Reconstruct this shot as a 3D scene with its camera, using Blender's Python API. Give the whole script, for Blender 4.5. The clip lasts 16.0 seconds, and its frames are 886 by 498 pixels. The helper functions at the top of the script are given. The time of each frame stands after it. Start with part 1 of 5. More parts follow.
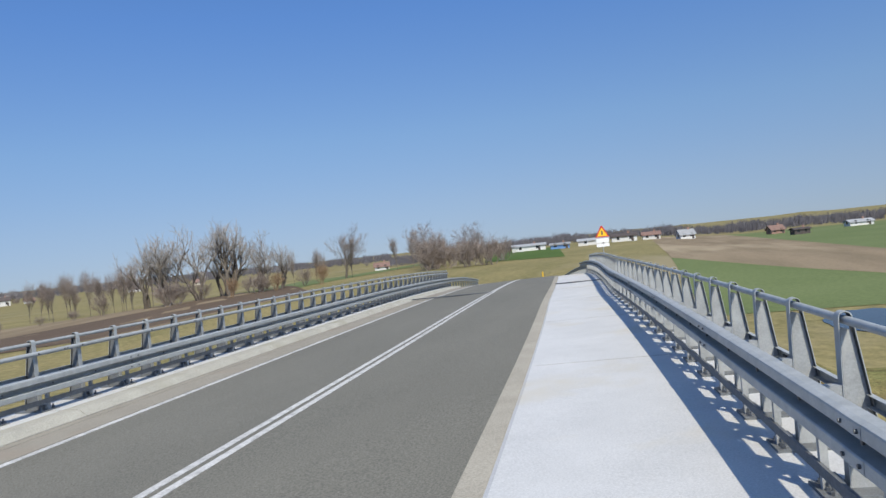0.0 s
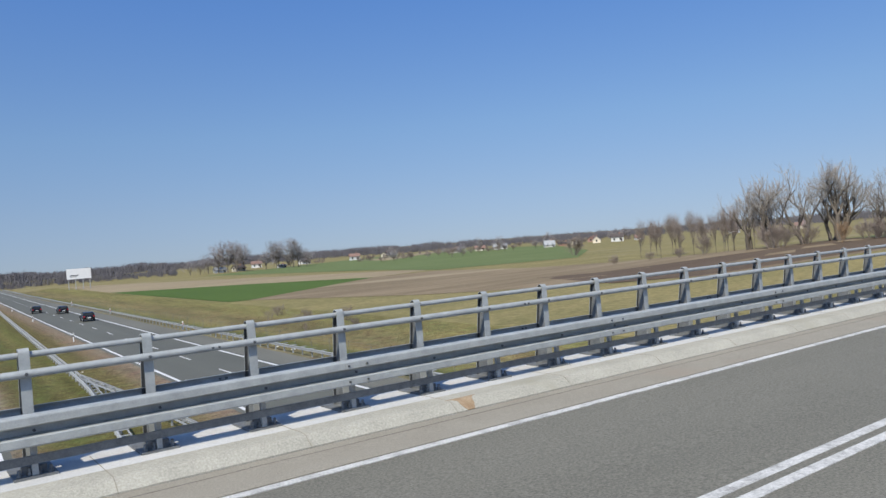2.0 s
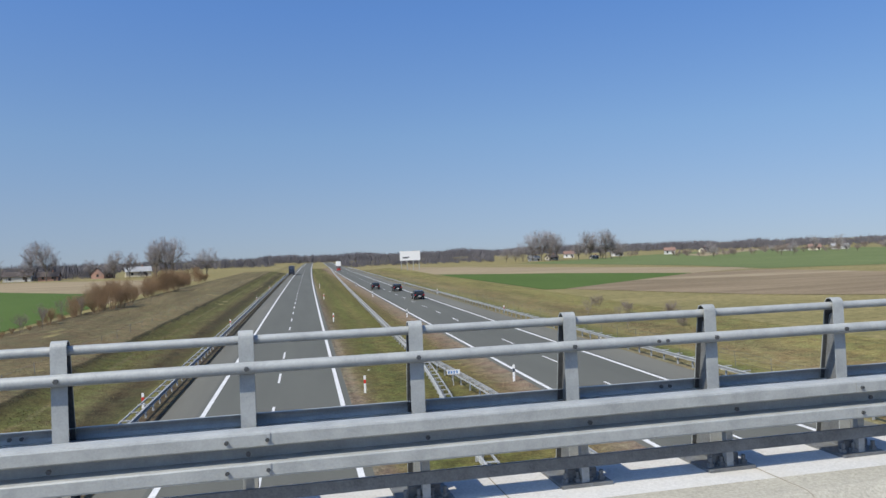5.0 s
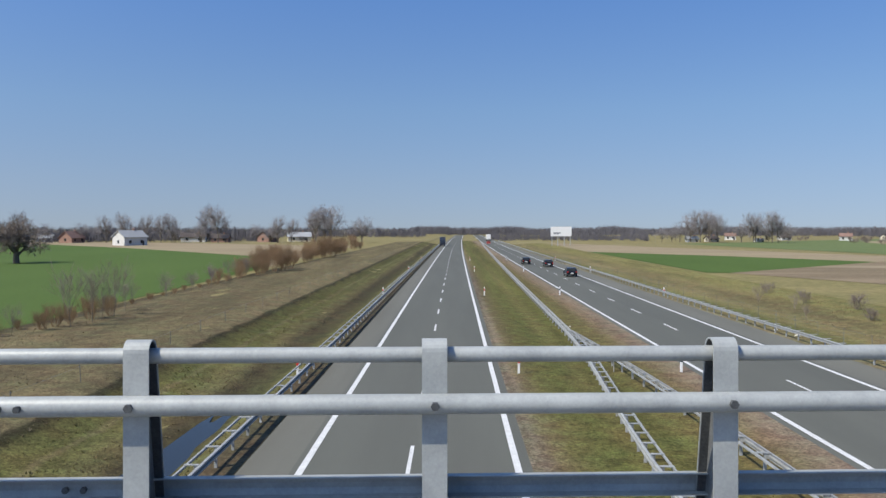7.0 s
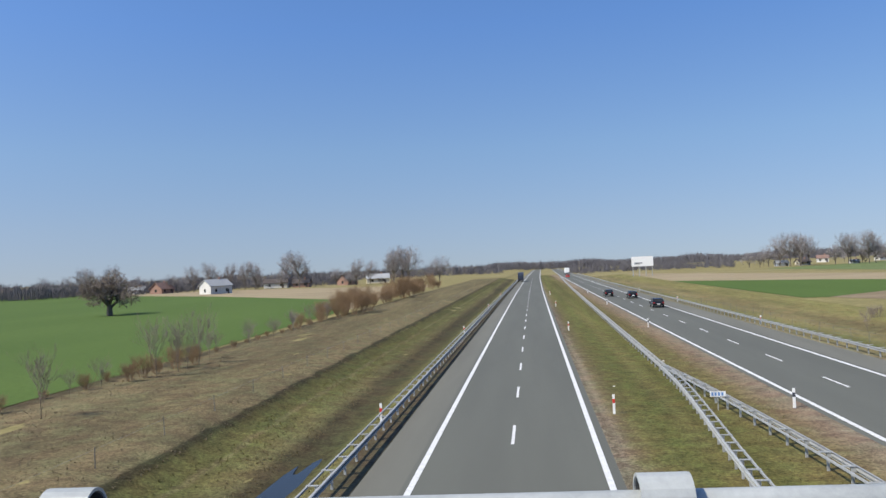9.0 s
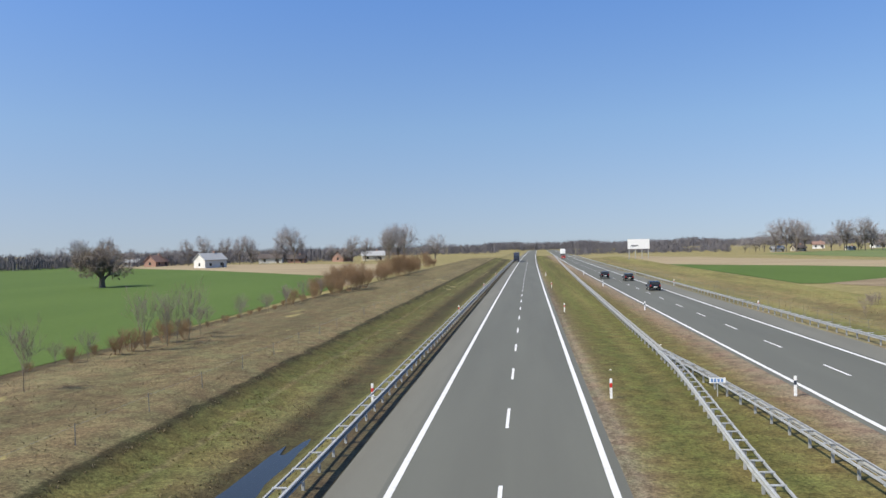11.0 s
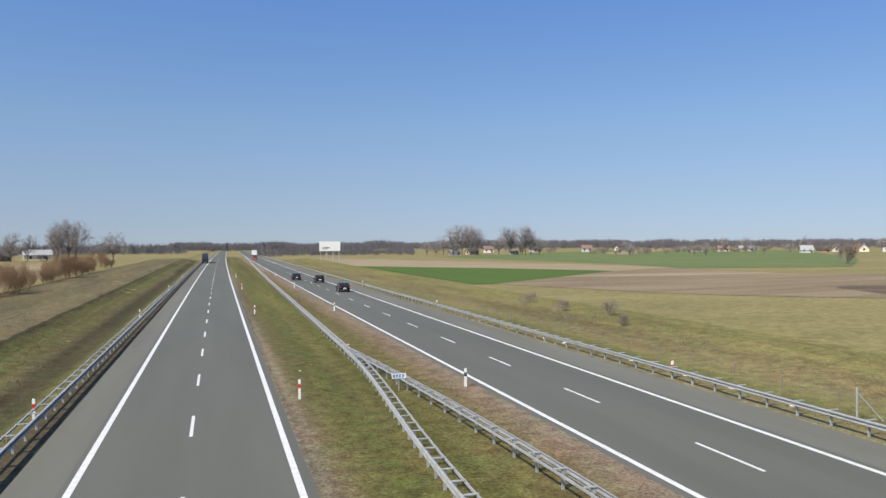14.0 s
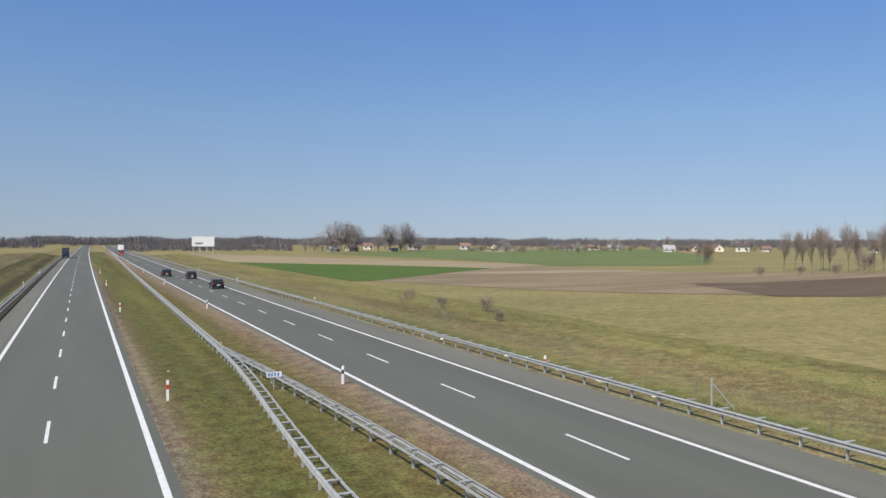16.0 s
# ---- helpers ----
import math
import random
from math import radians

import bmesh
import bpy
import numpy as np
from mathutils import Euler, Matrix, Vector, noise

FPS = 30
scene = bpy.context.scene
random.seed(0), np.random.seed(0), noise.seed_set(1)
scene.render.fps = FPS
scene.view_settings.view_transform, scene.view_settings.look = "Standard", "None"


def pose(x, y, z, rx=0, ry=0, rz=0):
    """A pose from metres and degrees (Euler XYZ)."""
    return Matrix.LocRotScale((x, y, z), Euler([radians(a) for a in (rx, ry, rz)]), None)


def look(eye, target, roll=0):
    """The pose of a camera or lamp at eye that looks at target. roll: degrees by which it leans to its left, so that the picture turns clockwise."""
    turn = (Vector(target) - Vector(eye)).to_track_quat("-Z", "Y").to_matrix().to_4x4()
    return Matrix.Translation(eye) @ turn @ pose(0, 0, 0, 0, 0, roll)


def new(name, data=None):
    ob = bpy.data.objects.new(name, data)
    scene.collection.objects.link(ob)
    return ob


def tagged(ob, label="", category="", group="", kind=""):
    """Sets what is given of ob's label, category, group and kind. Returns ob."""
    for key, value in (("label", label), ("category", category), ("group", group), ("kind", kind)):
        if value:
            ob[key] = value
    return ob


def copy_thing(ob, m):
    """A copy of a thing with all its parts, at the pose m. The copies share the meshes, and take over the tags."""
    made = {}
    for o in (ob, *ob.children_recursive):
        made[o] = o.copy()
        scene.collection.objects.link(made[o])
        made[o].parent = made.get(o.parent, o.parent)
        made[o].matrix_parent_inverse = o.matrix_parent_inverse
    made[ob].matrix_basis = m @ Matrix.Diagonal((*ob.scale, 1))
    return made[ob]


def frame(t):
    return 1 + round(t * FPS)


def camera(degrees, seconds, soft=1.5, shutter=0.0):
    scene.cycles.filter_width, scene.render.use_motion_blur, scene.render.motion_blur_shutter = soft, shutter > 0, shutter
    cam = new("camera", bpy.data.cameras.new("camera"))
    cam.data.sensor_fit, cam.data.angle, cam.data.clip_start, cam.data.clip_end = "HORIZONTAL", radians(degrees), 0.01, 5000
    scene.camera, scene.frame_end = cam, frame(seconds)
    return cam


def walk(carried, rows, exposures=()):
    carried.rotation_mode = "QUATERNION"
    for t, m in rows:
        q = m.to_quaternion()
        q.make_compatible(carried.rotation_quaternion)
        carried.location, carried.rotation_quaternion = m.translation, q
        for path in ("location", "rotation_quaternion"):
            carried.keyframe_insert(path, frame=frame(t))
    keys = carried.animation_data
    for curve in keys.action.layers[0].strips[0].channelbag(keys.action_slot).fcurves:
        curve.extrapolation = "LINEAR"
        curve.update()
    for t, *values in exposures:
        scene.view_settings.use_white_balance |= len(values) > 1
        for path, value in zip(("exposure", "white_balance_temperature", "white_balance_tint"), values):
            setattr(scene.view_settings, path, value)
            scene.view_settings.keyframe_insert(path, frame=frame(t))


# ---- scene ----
cam = camera(59.8, 16.0, 1.5)
PATH = [
    (0, (1.96, -2.652, 8.486), (3.898, -2.158, 8.482), -5.8),
    (0.5, (1.964, -2.411, 8.444), (3.671, -1.369, 8.453), -4.4),
    (1, (2.091, -1.931, 8.408), (3.362, -0.387, 8.433), -3.8),
    (1.5, (2.05, -1.729, 8.356), (3.159, -0.065, 8.363), -3.9),
    (2, (1.977, -1.449, 8.365), (3.069, 0.227, 8.347), -4.3),
    (2.5, (2.01, -0.972, 8.308), (3.043, 0.74, 8.265), -4.1),
    (3, (1.931, -0.553, 8.202), (2.456, 1.376, 8.244), -4.1),
    (3.2, (1.873, -0.317, 8.186), (2.281, 1.64, 8.229), -3.9),
    (5.3, (1.803, 2.385, 8.097), (2.138, 4.356, 8.093), -1.3),
    (5.5, (1.782, 2.643, 8.105), (2.073, 4.622, 8.097), 0.6),
    (6, (1.663, 3.328, 8.06), (1.84, 5.32, 8.036), 1.3),
    (6.5, (1.564, 3.908, 8.039), (1.67, 5.904, 7.979), 0.3),
    (7, (1.465, 4.522, 8.048), (1.438, 6.521, 7.994), -0.0),
    (7.5, (1.263, 5.049, 8.042), (1.092, 7.042, 8.033), -0.5),
    (8, (1.196, 5.566, 8.033), (0.991, 7.555, 8.063), -2.5),
    (8.2, (1.19, 5.73, 8.028), (0.974, 7.718, 8.074), -2.9),
    (10.3, (1.026, 7.04, 8.005), (0.787, 9.026, 8.051), -1.9),
    (10.5, (1.019, 7.212, 8.002), (0.774, 9.196, 8.038), -2.3),
    (11, (0.986, 7.4, 7.968), (0.771, 9.389, 7.959), -1.4),
    (11.5, (1.018, 7.406, 7.946), (0.848, 9.398, 7.913), -1.7),
    (12, (1.04, 7.458, 7.91), (0.941, 9.455, 7.861), -1.2),
    (12.5, (1.038, 7.371, 7.938), (1.039, 9.37, 7.877), -2.0),
    (13, (1.065, 7.413, 7.897), (1.188, 9.409, 7.836), -2.2),
    (13.5, (1.025, 7.206, 7.908), (1.397, 9.17, 7.866), -1.3),
    (14, (1.06, 7.129, 8.003), (1.625, 9.047, 7.985), -0.5),
    (14.5, (1.111, 7.078, 8.024), (1.787, 8.96, 8.024), -0.4),
    (15, (1.127, 7.184, 8.002), (1.886, 9.034, 8.009), -1.1),
    (15.5, (1.15, 7.118, 8.003), (1.965, 8.944, 7.996), 0.1),
    (16, (1.155, 7.221, 7.984), (2.011, 9.029, 7.957), 0.1),
]
EXPOSURES = [(0, 0.06, 6150, 10), (3, 0.09, 6200, 10), (5.3, 0.12, 6250, 10), (8, 0.16, 6300, 10), (10.3, 0.40, 6500, 10), (12, 0.38, 6550, 10), (13, 0.33, 6550, 10), (14.5, 0.23, 6600, 10), (16, 0.16, 6600, 10)]
walk(cam, [(t, look(eye, target, roll)) for t, eye, target, roll in PATH], EXPOSURES)

# ---- world, sun ----
SUN_AZ, SUN_EL = 237.0, 48.0          # degrees clockwise from +y; height
world = bpy.data.worlds.new("world")
scene.world = world
world.use_nodes = True
wn = world.node_tree
for n in list(wn.nodes):
    wn.nodes.remove(n)
w_out, w_bg, w_sky = wn.nodes.new("ShaderNodeOutputWorld"), wn.nodes.new("ShaderNodeBackground"), wn.nodes.new("ShaderNodeTexSky")
w_sky.sky_type, w_sky.sun_disc = "NISHITA", False
w_sky.sun_elevation, w_sky.sun_rotation = radians(SUN_EL), radians(SUN_AZ)
w_sky.air_density, w_sky.dust_density, w_sky.ozone_density, w_sky.altitude = 0.9, 1.9, 3.7, 100
w_bg.inputs["Strength"].default_value = 0.126
w_tint = wn.nodes.new("ShaderNodeMix")
w_tint.data_type, w_tint.blend_type = "RGBA", "MULTIPLY"
w_tint.inputs[0].default_value = 1.0
w_haze, w_hgt = wn.nodes.new("ShaderNodeValToRGB"), wn.nodes.new("ShaderNodeSeparateXYZ")
while len(w_haze.color_ramp.elements) < 5:
    w_haze.color_ramp.elements.new(0.5)
for _e, (_p, _c) in zip(w_haze.color_ramp.elements, ((0.0, (1.04, 0.88, 0.81)), (0.06, (1.06, 0.95, 0.88)), (0.15, (1.02, 1.05, 1.03)), (0.30, (0.82, 1.04, 1.27)), (0.6, (0.70, 1.0, 1.32)))):
    _e.position, _e.color = _p, (*_c, 1)
w_co, w_up, w_nm = wn.nodes.new("ShaderNodeTexCoord"), wn.nodes.new("ShaderNodeVectorMath"), wn.nodes.new("ShaderNodeVectorMath")
w_up.operation, w_nm.operation = "ADD", "NORMALIZE"
w_up.inputs[1].default_value = (0, 0, 0.095)        # the haze starts a little below the horizon
wn.links.new(w_co.outputs["Generated"], w_up.inputs[0])
wn.links.new(w_co.outputs["Generated"], w_hgt.inputs[0])
wn.links.new(w_hgt.outputs[2], w_haze.inputs[0])
wn.links.new(w_haze.outputs[0], w_tint.inputs[7])
wn.links.new(w_up.outputs[0], w_nm.inputs[0])
wn.links.new(w_nm.outputs[0], w_sky.inputs[0])
wn.links.new(w_sky.outputs[0], w_tint.inputs[6])
wn.links.new(w_tint.outputs[2], w_bg.inputs[0])
wn.links.new(w_bg.outputs[0], w_out.inputs[0])
sun = new("sun", bpy.data.lights.new("sun", "SUN"))
sun.data.energy, sun.data.angle, sun.data.color = 5.0, radians(0.53), (1.0, 0.90, 0.72)
_d = Vector((math.sin(radians(SUN_AZ)) * math.cos(radians(SUN_EL)), math.cos(radians(SUN_AZ)) * math.cos(radians(SUN_EL)), math.sin(radians(SUN_EL))))
sun.matrix_world = look(_d * 100, (0, 0, 0))

# ---- materials ----


def shader(name, rough=0.8, metal=0.0, spec=0.3):
    m = bpy.data.materials.new(name)
    m.use_nodes = True
    b = m.node_tree.nodes["Principled BSDF"]
    b.inputs["Roughness"].default_value, b.inputs["Metallic"].default_value = rough, metal
    b.inputs["Specular IOR Level"].default_value = spec
    return m, m.node_tree, b


def noise_node(nt, coord, scale, detail=6, rough=0.6, stretch=None):
    tex = nt.nodes.new("ShaderNodeTexNoise")
    tex.inputs["Scale"].default_value, tex.inputs["Detail"].default_value, tex.inputs["Roughness"].default_value = scale, detail, rough
    if stretch:
        mp = nt.nodes.new("ShaderNodeMapping")
        mp.inputs["Scale"].default_value = stretch
        nt.links.new(coord, mp.inputs[0])
        coord = mp.outputs[0]
    nt.links.new(coord, tex.inputs["Vector"])
    return tex.outputs["Fac"]


def ramp(nt, fac, stops):
    r = nt.nodes.new("ShaderNodeValToRGB")
    while len(r.color_ramp.elements) < len(stops):
        r.color_ramp.elements.new(0.5)
    for e, (p, c) in zip(r.color_ramp.elements, stops):
        e.position, e.color = p, (*c, 1)
    nt.links.new(fac, r.inputs[0])
    return r.outputs[0]


def blend(nt, a, b, fac, how="MIX"):
    mx = nt.nodes.new("ShaderNodeMix")
    mx.data_type, mx.blend_type = "RGBA", how
    if isinstance(fac, (int, float)):
        mx.inputs[0].default_value = fac
    else:
        nt.links.new(fac, mx.inputs[0])
    for sock, v in ((mx.inputs[6], a), (mx.inputs[7], b)):
        if isinstance(v, tuple):
            sock.default_value = (*v, 1)
        else:
            nt.links.new(v, sock)
    return mx.outputs[2]


def bump(nt, b, fac, strength, dist):
    bn = nt.nodes.new("ShaderNodeBump")
    bn.inputs["Strength"].default_value, bn.inputs["Distance"].default_value = strength, dist
    nt.links.new(fac, bn.inputs["Height"])
    nt.links.new(bn.outputs[0], b.inputs["Normal"])


def mottled(name, dark, light, scale=2.0, fine=40.0, rough=0.85, metal=0.0, spec=0.3, bumpy=0.0, stretch=None, obj=False, spot=None, low=0.3, high=0.7, grain=0.4):
    """Two colours mixed by a coarse and a fine noise, in metres; spot: a third colour in rare patches."""
    m, nt, b = shader(name, rough, metal, spec)
    tc = nt.nodes.new("ShaderNodeTexCoord")
    geo = nt.nodes.new("ShaderNodeNewGeometry")
    co = tc.outputs["Object"] if obj else geo.outputs["Position"]
    big = ramp(nt, noise_node(nt, co, scale, 5, 0.6, stretch), [(low, dark), (high, light)])
    fn = noise_node(nt, co, fine, 4, 0.7)
    col = blend(nt, big, ramp(nt, fn, [(0.3, tuple(0.55 * c for c in dark)), (0.7, tuple(min(1, 1.15 * c) for c in light))]), grain)
    if spot:
        col = blend(nt, col, spot, ramp(nt, noise_node(nt, co, scale * 0.37, 4, 0.6, stretch), [(0.55, (0, 0, 0)), (0.68, (1, 1, 1))]))
    oi = nt.nodes.new("ShaderNodeObjectInfo")
    col = blend(nt, col, ramp(nt, oi.outputs["Random"], [(0, (0.88, 0.88, 0.88)), (1, (1.08, 1.08, 1.08))]), 1.0 if obj else 0.0, "MULTIPLY")
    nt.links.new(col, b.inputs["Base Color"])
    if bumpy:
        bump(nt, b, fn, 0.6, bumpy)
    return m


def banded(name, x0, x1, stops, wob=0.5, rough=0.95, contrast=1.25, streak=(1, 0.12, 1), bumpy=0.05):
    """Strips of ground side by side across x, with ragged borders, tufts and mowing streaks; stops: (x, colour)."""
    m, nt, b = shader(name, rough, 0, 0.12)
    co = nt.nodes.new("ShaderNodeNewGeometry").outputs["Position"]
    sep = nt.nodes.new("ShaderNodeSeparateXYZ")
    nt.links.new(co, sep.inputs[0])
    x = sep.outputs[0]
    for sc, amp in ((0.35, 1.6 * wob), (1.6, 1.0 * wob), (6.0, 0.6 * wob)):
        n = noise_node(nt, co, sc, 3, 0.6)
        ma = nt.nodes.new("ShaderNodeMath")
        ma.operation = "MULTIPLY_ADD"
        nt.links.new(n, ma.inputs[0])
        ma.inputs[1].default_value = 2 * amp
        nt.links.new(x, ma.inputs[2])
        su = nt.nodes.new("ShaderNodeMath")
        su.operation = "SUBTRACT"
        nt.links.new(ma.outputs[0], su.inputs[0])
        su.inputs[1].default_value = amp
        x = su.outputs[0]
    mr = nt.nodes.new("ShaderNodeMapRange")
    mr.inputs["From Min"].default_value, mr.inputs["From Max"].default_value = x0, x1
    nt.links.new(x, mr.inputs["Value"])
    col = ramp(nt, mr.outputs[0], [((p - x0) / (x1 - x0), c) for p, c in stops])
    for sc, lo, hi, st in ((0.25, 0.80, 1.16, streak), (1.1, 0.72, 1.22, None), (7.0, 0.62, 1.30, None), (26.0, 0.68, 1.26, None)):
        lo, hi = 1 - (1 - lo) * contrast, 1 + (hi - 1) * contrast
        f = noise_node(nt, co, sc, 3, 0.65, st)
        col = blend(nt, col, ramp(nt, f, [(0.32, (lo, lo, lo)), (0.68, (hi, hi * 0.99, hi * 0.96))]), 1.0, "MULTIPLY")
    tint = ramp(nt, noise_node(nt, co, 0.55, 4, 0.65), [(0.36, (1.12, 1.0, 0.92)), (0.64, (0.86, 1.0, 0.84))])
    col = blend(nt, col, tint, 0.8, "MULTIPLY")
    nt.links.new(col, b.inputs["Base Color"])
    bump(nt, b, noise_node(nt, co, 5.0, 4, 0.7), 0.7, bumpy)
    return m


GALV = mottled("galvanised_steel", (0.274, 0.290, 0.290), (0.396, 0.411, 0.406), 6, 60, 0.5, 0.08, 0.4, grain=0.2)
GALV_OLD = mottled("dull_galvanised_steel", (0.24, 0.25, 0.25), (0.39, 0.40, 0.40), 3, 50, 0.65, 0.05, 0.3, grain=0.25)
BOLT = mottled("dark_bolt_steel", (0.06, 0.065, 0.07), (0.14, 0.145, 0.15), 20, 90, 0.5, 0.6, 0.5)
ASPHALT = mottled("bridge_asphalt", (0.109, 0.104, 0.084), (0.205, 0.195, 0.158), 0.5, 36, 0.85, 0, 0.3, 0.005, (0.25, 1, 1), grain=0.75)
HWY = mottled("highway_asphalt", (0.085, 0.086, 0.074), (0.121, 0.123, 0.104), 0.35, 50, 0.85, 0, 0.3, 0.003, (1, 0.06, 1))
SHOULDER = mottled("shoulder_asphalt", (0.101, 0.099, 0.084), (0.158, 0.156, 0.131), 0.35, 50, 0.9, 0, 0.3, 0.003, (1, 0.08, 1))
CONCRETE = mottled("walkway_concrete", (0.446, 0.446, 0.436), (0.554, 0.552, 0.539), 0.9, 45, 0.85, 0, 0.3, 0.001, spot=(0.465, 0.437, 0.372))
KERB = mottled("kerb_concrete", (0.284, 0.274, 0.228), (0.435, 0.416, 0.352), 1.5, 40, 0.9, 0, 0.3, 0.003, spot=(0.30, 0.285, 0.225), grain=0.5)
GUTTER = mottled("gutter_concrete", (0.232, 0.209, 0.166), (0.323, 0.296, 0.240), 0.8, 50, 0.9, 0, 0.3, 0.002, spot=(0.27, 0.225, 0.175), grain=0.55)
SAND = mottled("sandy_gutter", (0.276, 0.253, 0.205), (0.410, 0.378, 0.308), 1.2, 40, 0.95, 0, 0.2, 0.002, grain=0.5)
PAINT = mottled("road_paint", (0.46, 0.46, 0.45), (0.74, 0.74, 0.73), 3, 28, 0.7, 0, 0.3, grain=0.5)
PAINT_WORN = mottled("worn_bridge_paint", (0.24, 0.235, 0.22), (0.62, 0.61, 0.58), 5, 38, 0.8, 0, 0.3, low=0.34, high=0.56, grain=0.5)
SEAM = mottled("dirty_seam", (0.12, 0.11, 0.09), (0.22, 0.20, 0.165), 2, 30, 0.95)
# dark steel; on the railings its darkness also stands in for shade
FOOT = mottled("dark_and_shaded_steel", (0.09, 0.095, 0.10), (0.19, 0.20, 0.205), 8, 60, 0.6, 0.1, 0.4)
RUST = mottled("rust_stain", (0.20, 0.12, 0.06), (0.38, 0.29, 0.19), 6, 50, 0.95)
CROP = mottled("winter_crop", (0.057, 0.095, 0.018), (0.082, 0.126, 0.028), 0.04, 3, 0.95, 0, 0.15, 0.03, (1, 0.3, 1))
CROP_PALE = mottled("pale_crop", (0.097, 0.128, 0.044), (0.145, 0.176, 0.070), 0.03, 2, 0.95, 0, 0.15, 0.03)
STUBBLE = mottled("straw_stubble", (0.221, 0.174, 0.106), (0.315, 0.255, 0.162), 0.03, 2, 0.95, 0, 0.15, 0.03, (0.4, 1.5, 1), spot=(0.187, 0.145, 0.085))
PLOUGHED = mottled("ploughed_soil", (0.15, 0.115, 0.07), (0.25, 0.195, 0.125), 0.05, 2, 0.95, 0, 0.15, 0.05, (0.35, 1.8, 1), spot=(0.30, 0.245, 0.16), low=0.38, high=0.6)
SOIL = mottled("dark_ploughed_soil", (0.085, 0.06, 0.042), (0.13, 0.096, 0.066), 0.06, 2, 0.95, 0, 0.15, 0.05, (0.4, 1.5, 1))
WEEDS = mottled("brown_weeds", (0.188, 0.154, 0.088), (0.314, 0.264, 0.154), 0.3, 5, 0.95, 0, 0.15, 0.06)
BARK = mottled("grey_bark", (0.099, 0.084, 0.068), (0.180, 0.157, 0.130), 2, 12, 0.95, 0, 0.1, 0.01, obj=True)
TWIG = mottled("bare_twigs", (0.19, 0.155, 0.13), (0.31, 0.26, 0.225), 1, 8, 0.95, 0, 0.1, obj=True)
SHOOT = mottled("pale_willow_shoots", (0.27, 0.25, 0.225), (0.42, 0.39, 0.355), 1, 8, 0.95, 0, 0.1, obj=True)
# twigs of distant trees, paler and greyer with haze in the colour
TWIG_HAZED = mottled("hazed_bare_twigs", (0.222, 0.205, 0.206), (0.354, 0.328, 0.326), 1, 8, 0.95, 0, 0.1, obj=True)
TWIG_RED = mottled("reddish_twigs", (0.22, 0.145, 0.085), (0.34, 0.235, 0.145), 1, 8, 0.95, 0, 0.1, obj=True)
# bare woods; the bluish grey has distance haze mixed in
FOREST = mottled("far_hazed_woods", (0.106, 0.101, 0.110), (0.156, 0.148, 0.160), 0.02, 0.3, 0.95, 0, 0.1)
WHITE_WALL = mottled("white_render", (0.55, 0.54, 0.51), (0.70, 0.69, 0.66), 0.5, 8, 0.85, obj=True)
CREAM_WALL = mottled("cream_render", (0.58, 0.52, 0.40), (0.68, 0.62, 0.50), 0.5, 8, 0.85, obj=True)
BRICK_WALL = mottled("red_brick", (0.27, 0.16, 0.12), (0.36, 0.23, 0.18), 0.7, 9, 0.9, obj=True)
ROOF_DARK = mottled("dark_roof", (0.058, 0.049, 0.046), (0.098, 0.081, 0.075), 0.7, 8, 0.8, obj=True)
ROOF_RED = mottled("red_roof", (0.176, 0.108, 0.085), (0.248, 0.162, 0.133), 0.7, 8, 0.8, obj=True)
ROOF_GREY = mottled("grey_sheet_roof", (0.260, 0.267, 0.273), (0.341, 0.347, 0.353), 0.7, 8, 0.6, obj=True)
DARK_GLASS = mottled("dark_window_glass", (0.02, 0.023, 0.027), (0.035, 0.04, 0.045), 2, 9, 0.12, 0, 0.6)
BLACK_CAR = mottled("black_car_paint", (0.012, 0.013, 0.016), (0.02, 0.021, 0.025), 2, 30, 0.25, 0.2, 0.6)
TYRE = mottled("tyre_rubber", (0.015, 0.015, 0.015), (0.03, 0.03, 0.03), 9, 40, 0.9)
NAVY = mottled("navy_truck_paint", (0.018, 0.022, 0.035), (0.03, 0.036, 0.055), 1, 20, 0.35, 0, 0.5)
WHITE_PAINT = mottled("white_paint", (0.74, 0.74, 0.73), (0.82, 0.82, 0.81), 2, 20, 0.5)
RED_PAINT = mottled("red_paint", (0.45, 0.03, 0.025), (0.58, 0.05, 0.035), 4, 30, 0.5)
YELLOW = mottled("yellow_sign_face", (0.80, 0.46, 0.02), (0.88, 0.53, 0.03), 4, 30, 0.5)
BLUE = mottled("blue_sheet", (0.10, 0.20, 0.42), (0.16, 0.28, 0.52), 1, 9, 0.6)
BAR = mottled("dark_print", (0.03, 0.035, 0.05), (0.05, 0.06, 0.08), 4, 30, 0.6)
LAMP_RED = mottled("red_lamp_glass", (0.30, 0.01, 0.01), (0.40, 0.02, 0.02), 4, 30, 0.2, 0, 0.6)
LITTER = mottled("pale_litter", (0.6, 0.58, 0.5), (0.75, 0.73, 0.66), 2, 12, 0.8, obj=True)
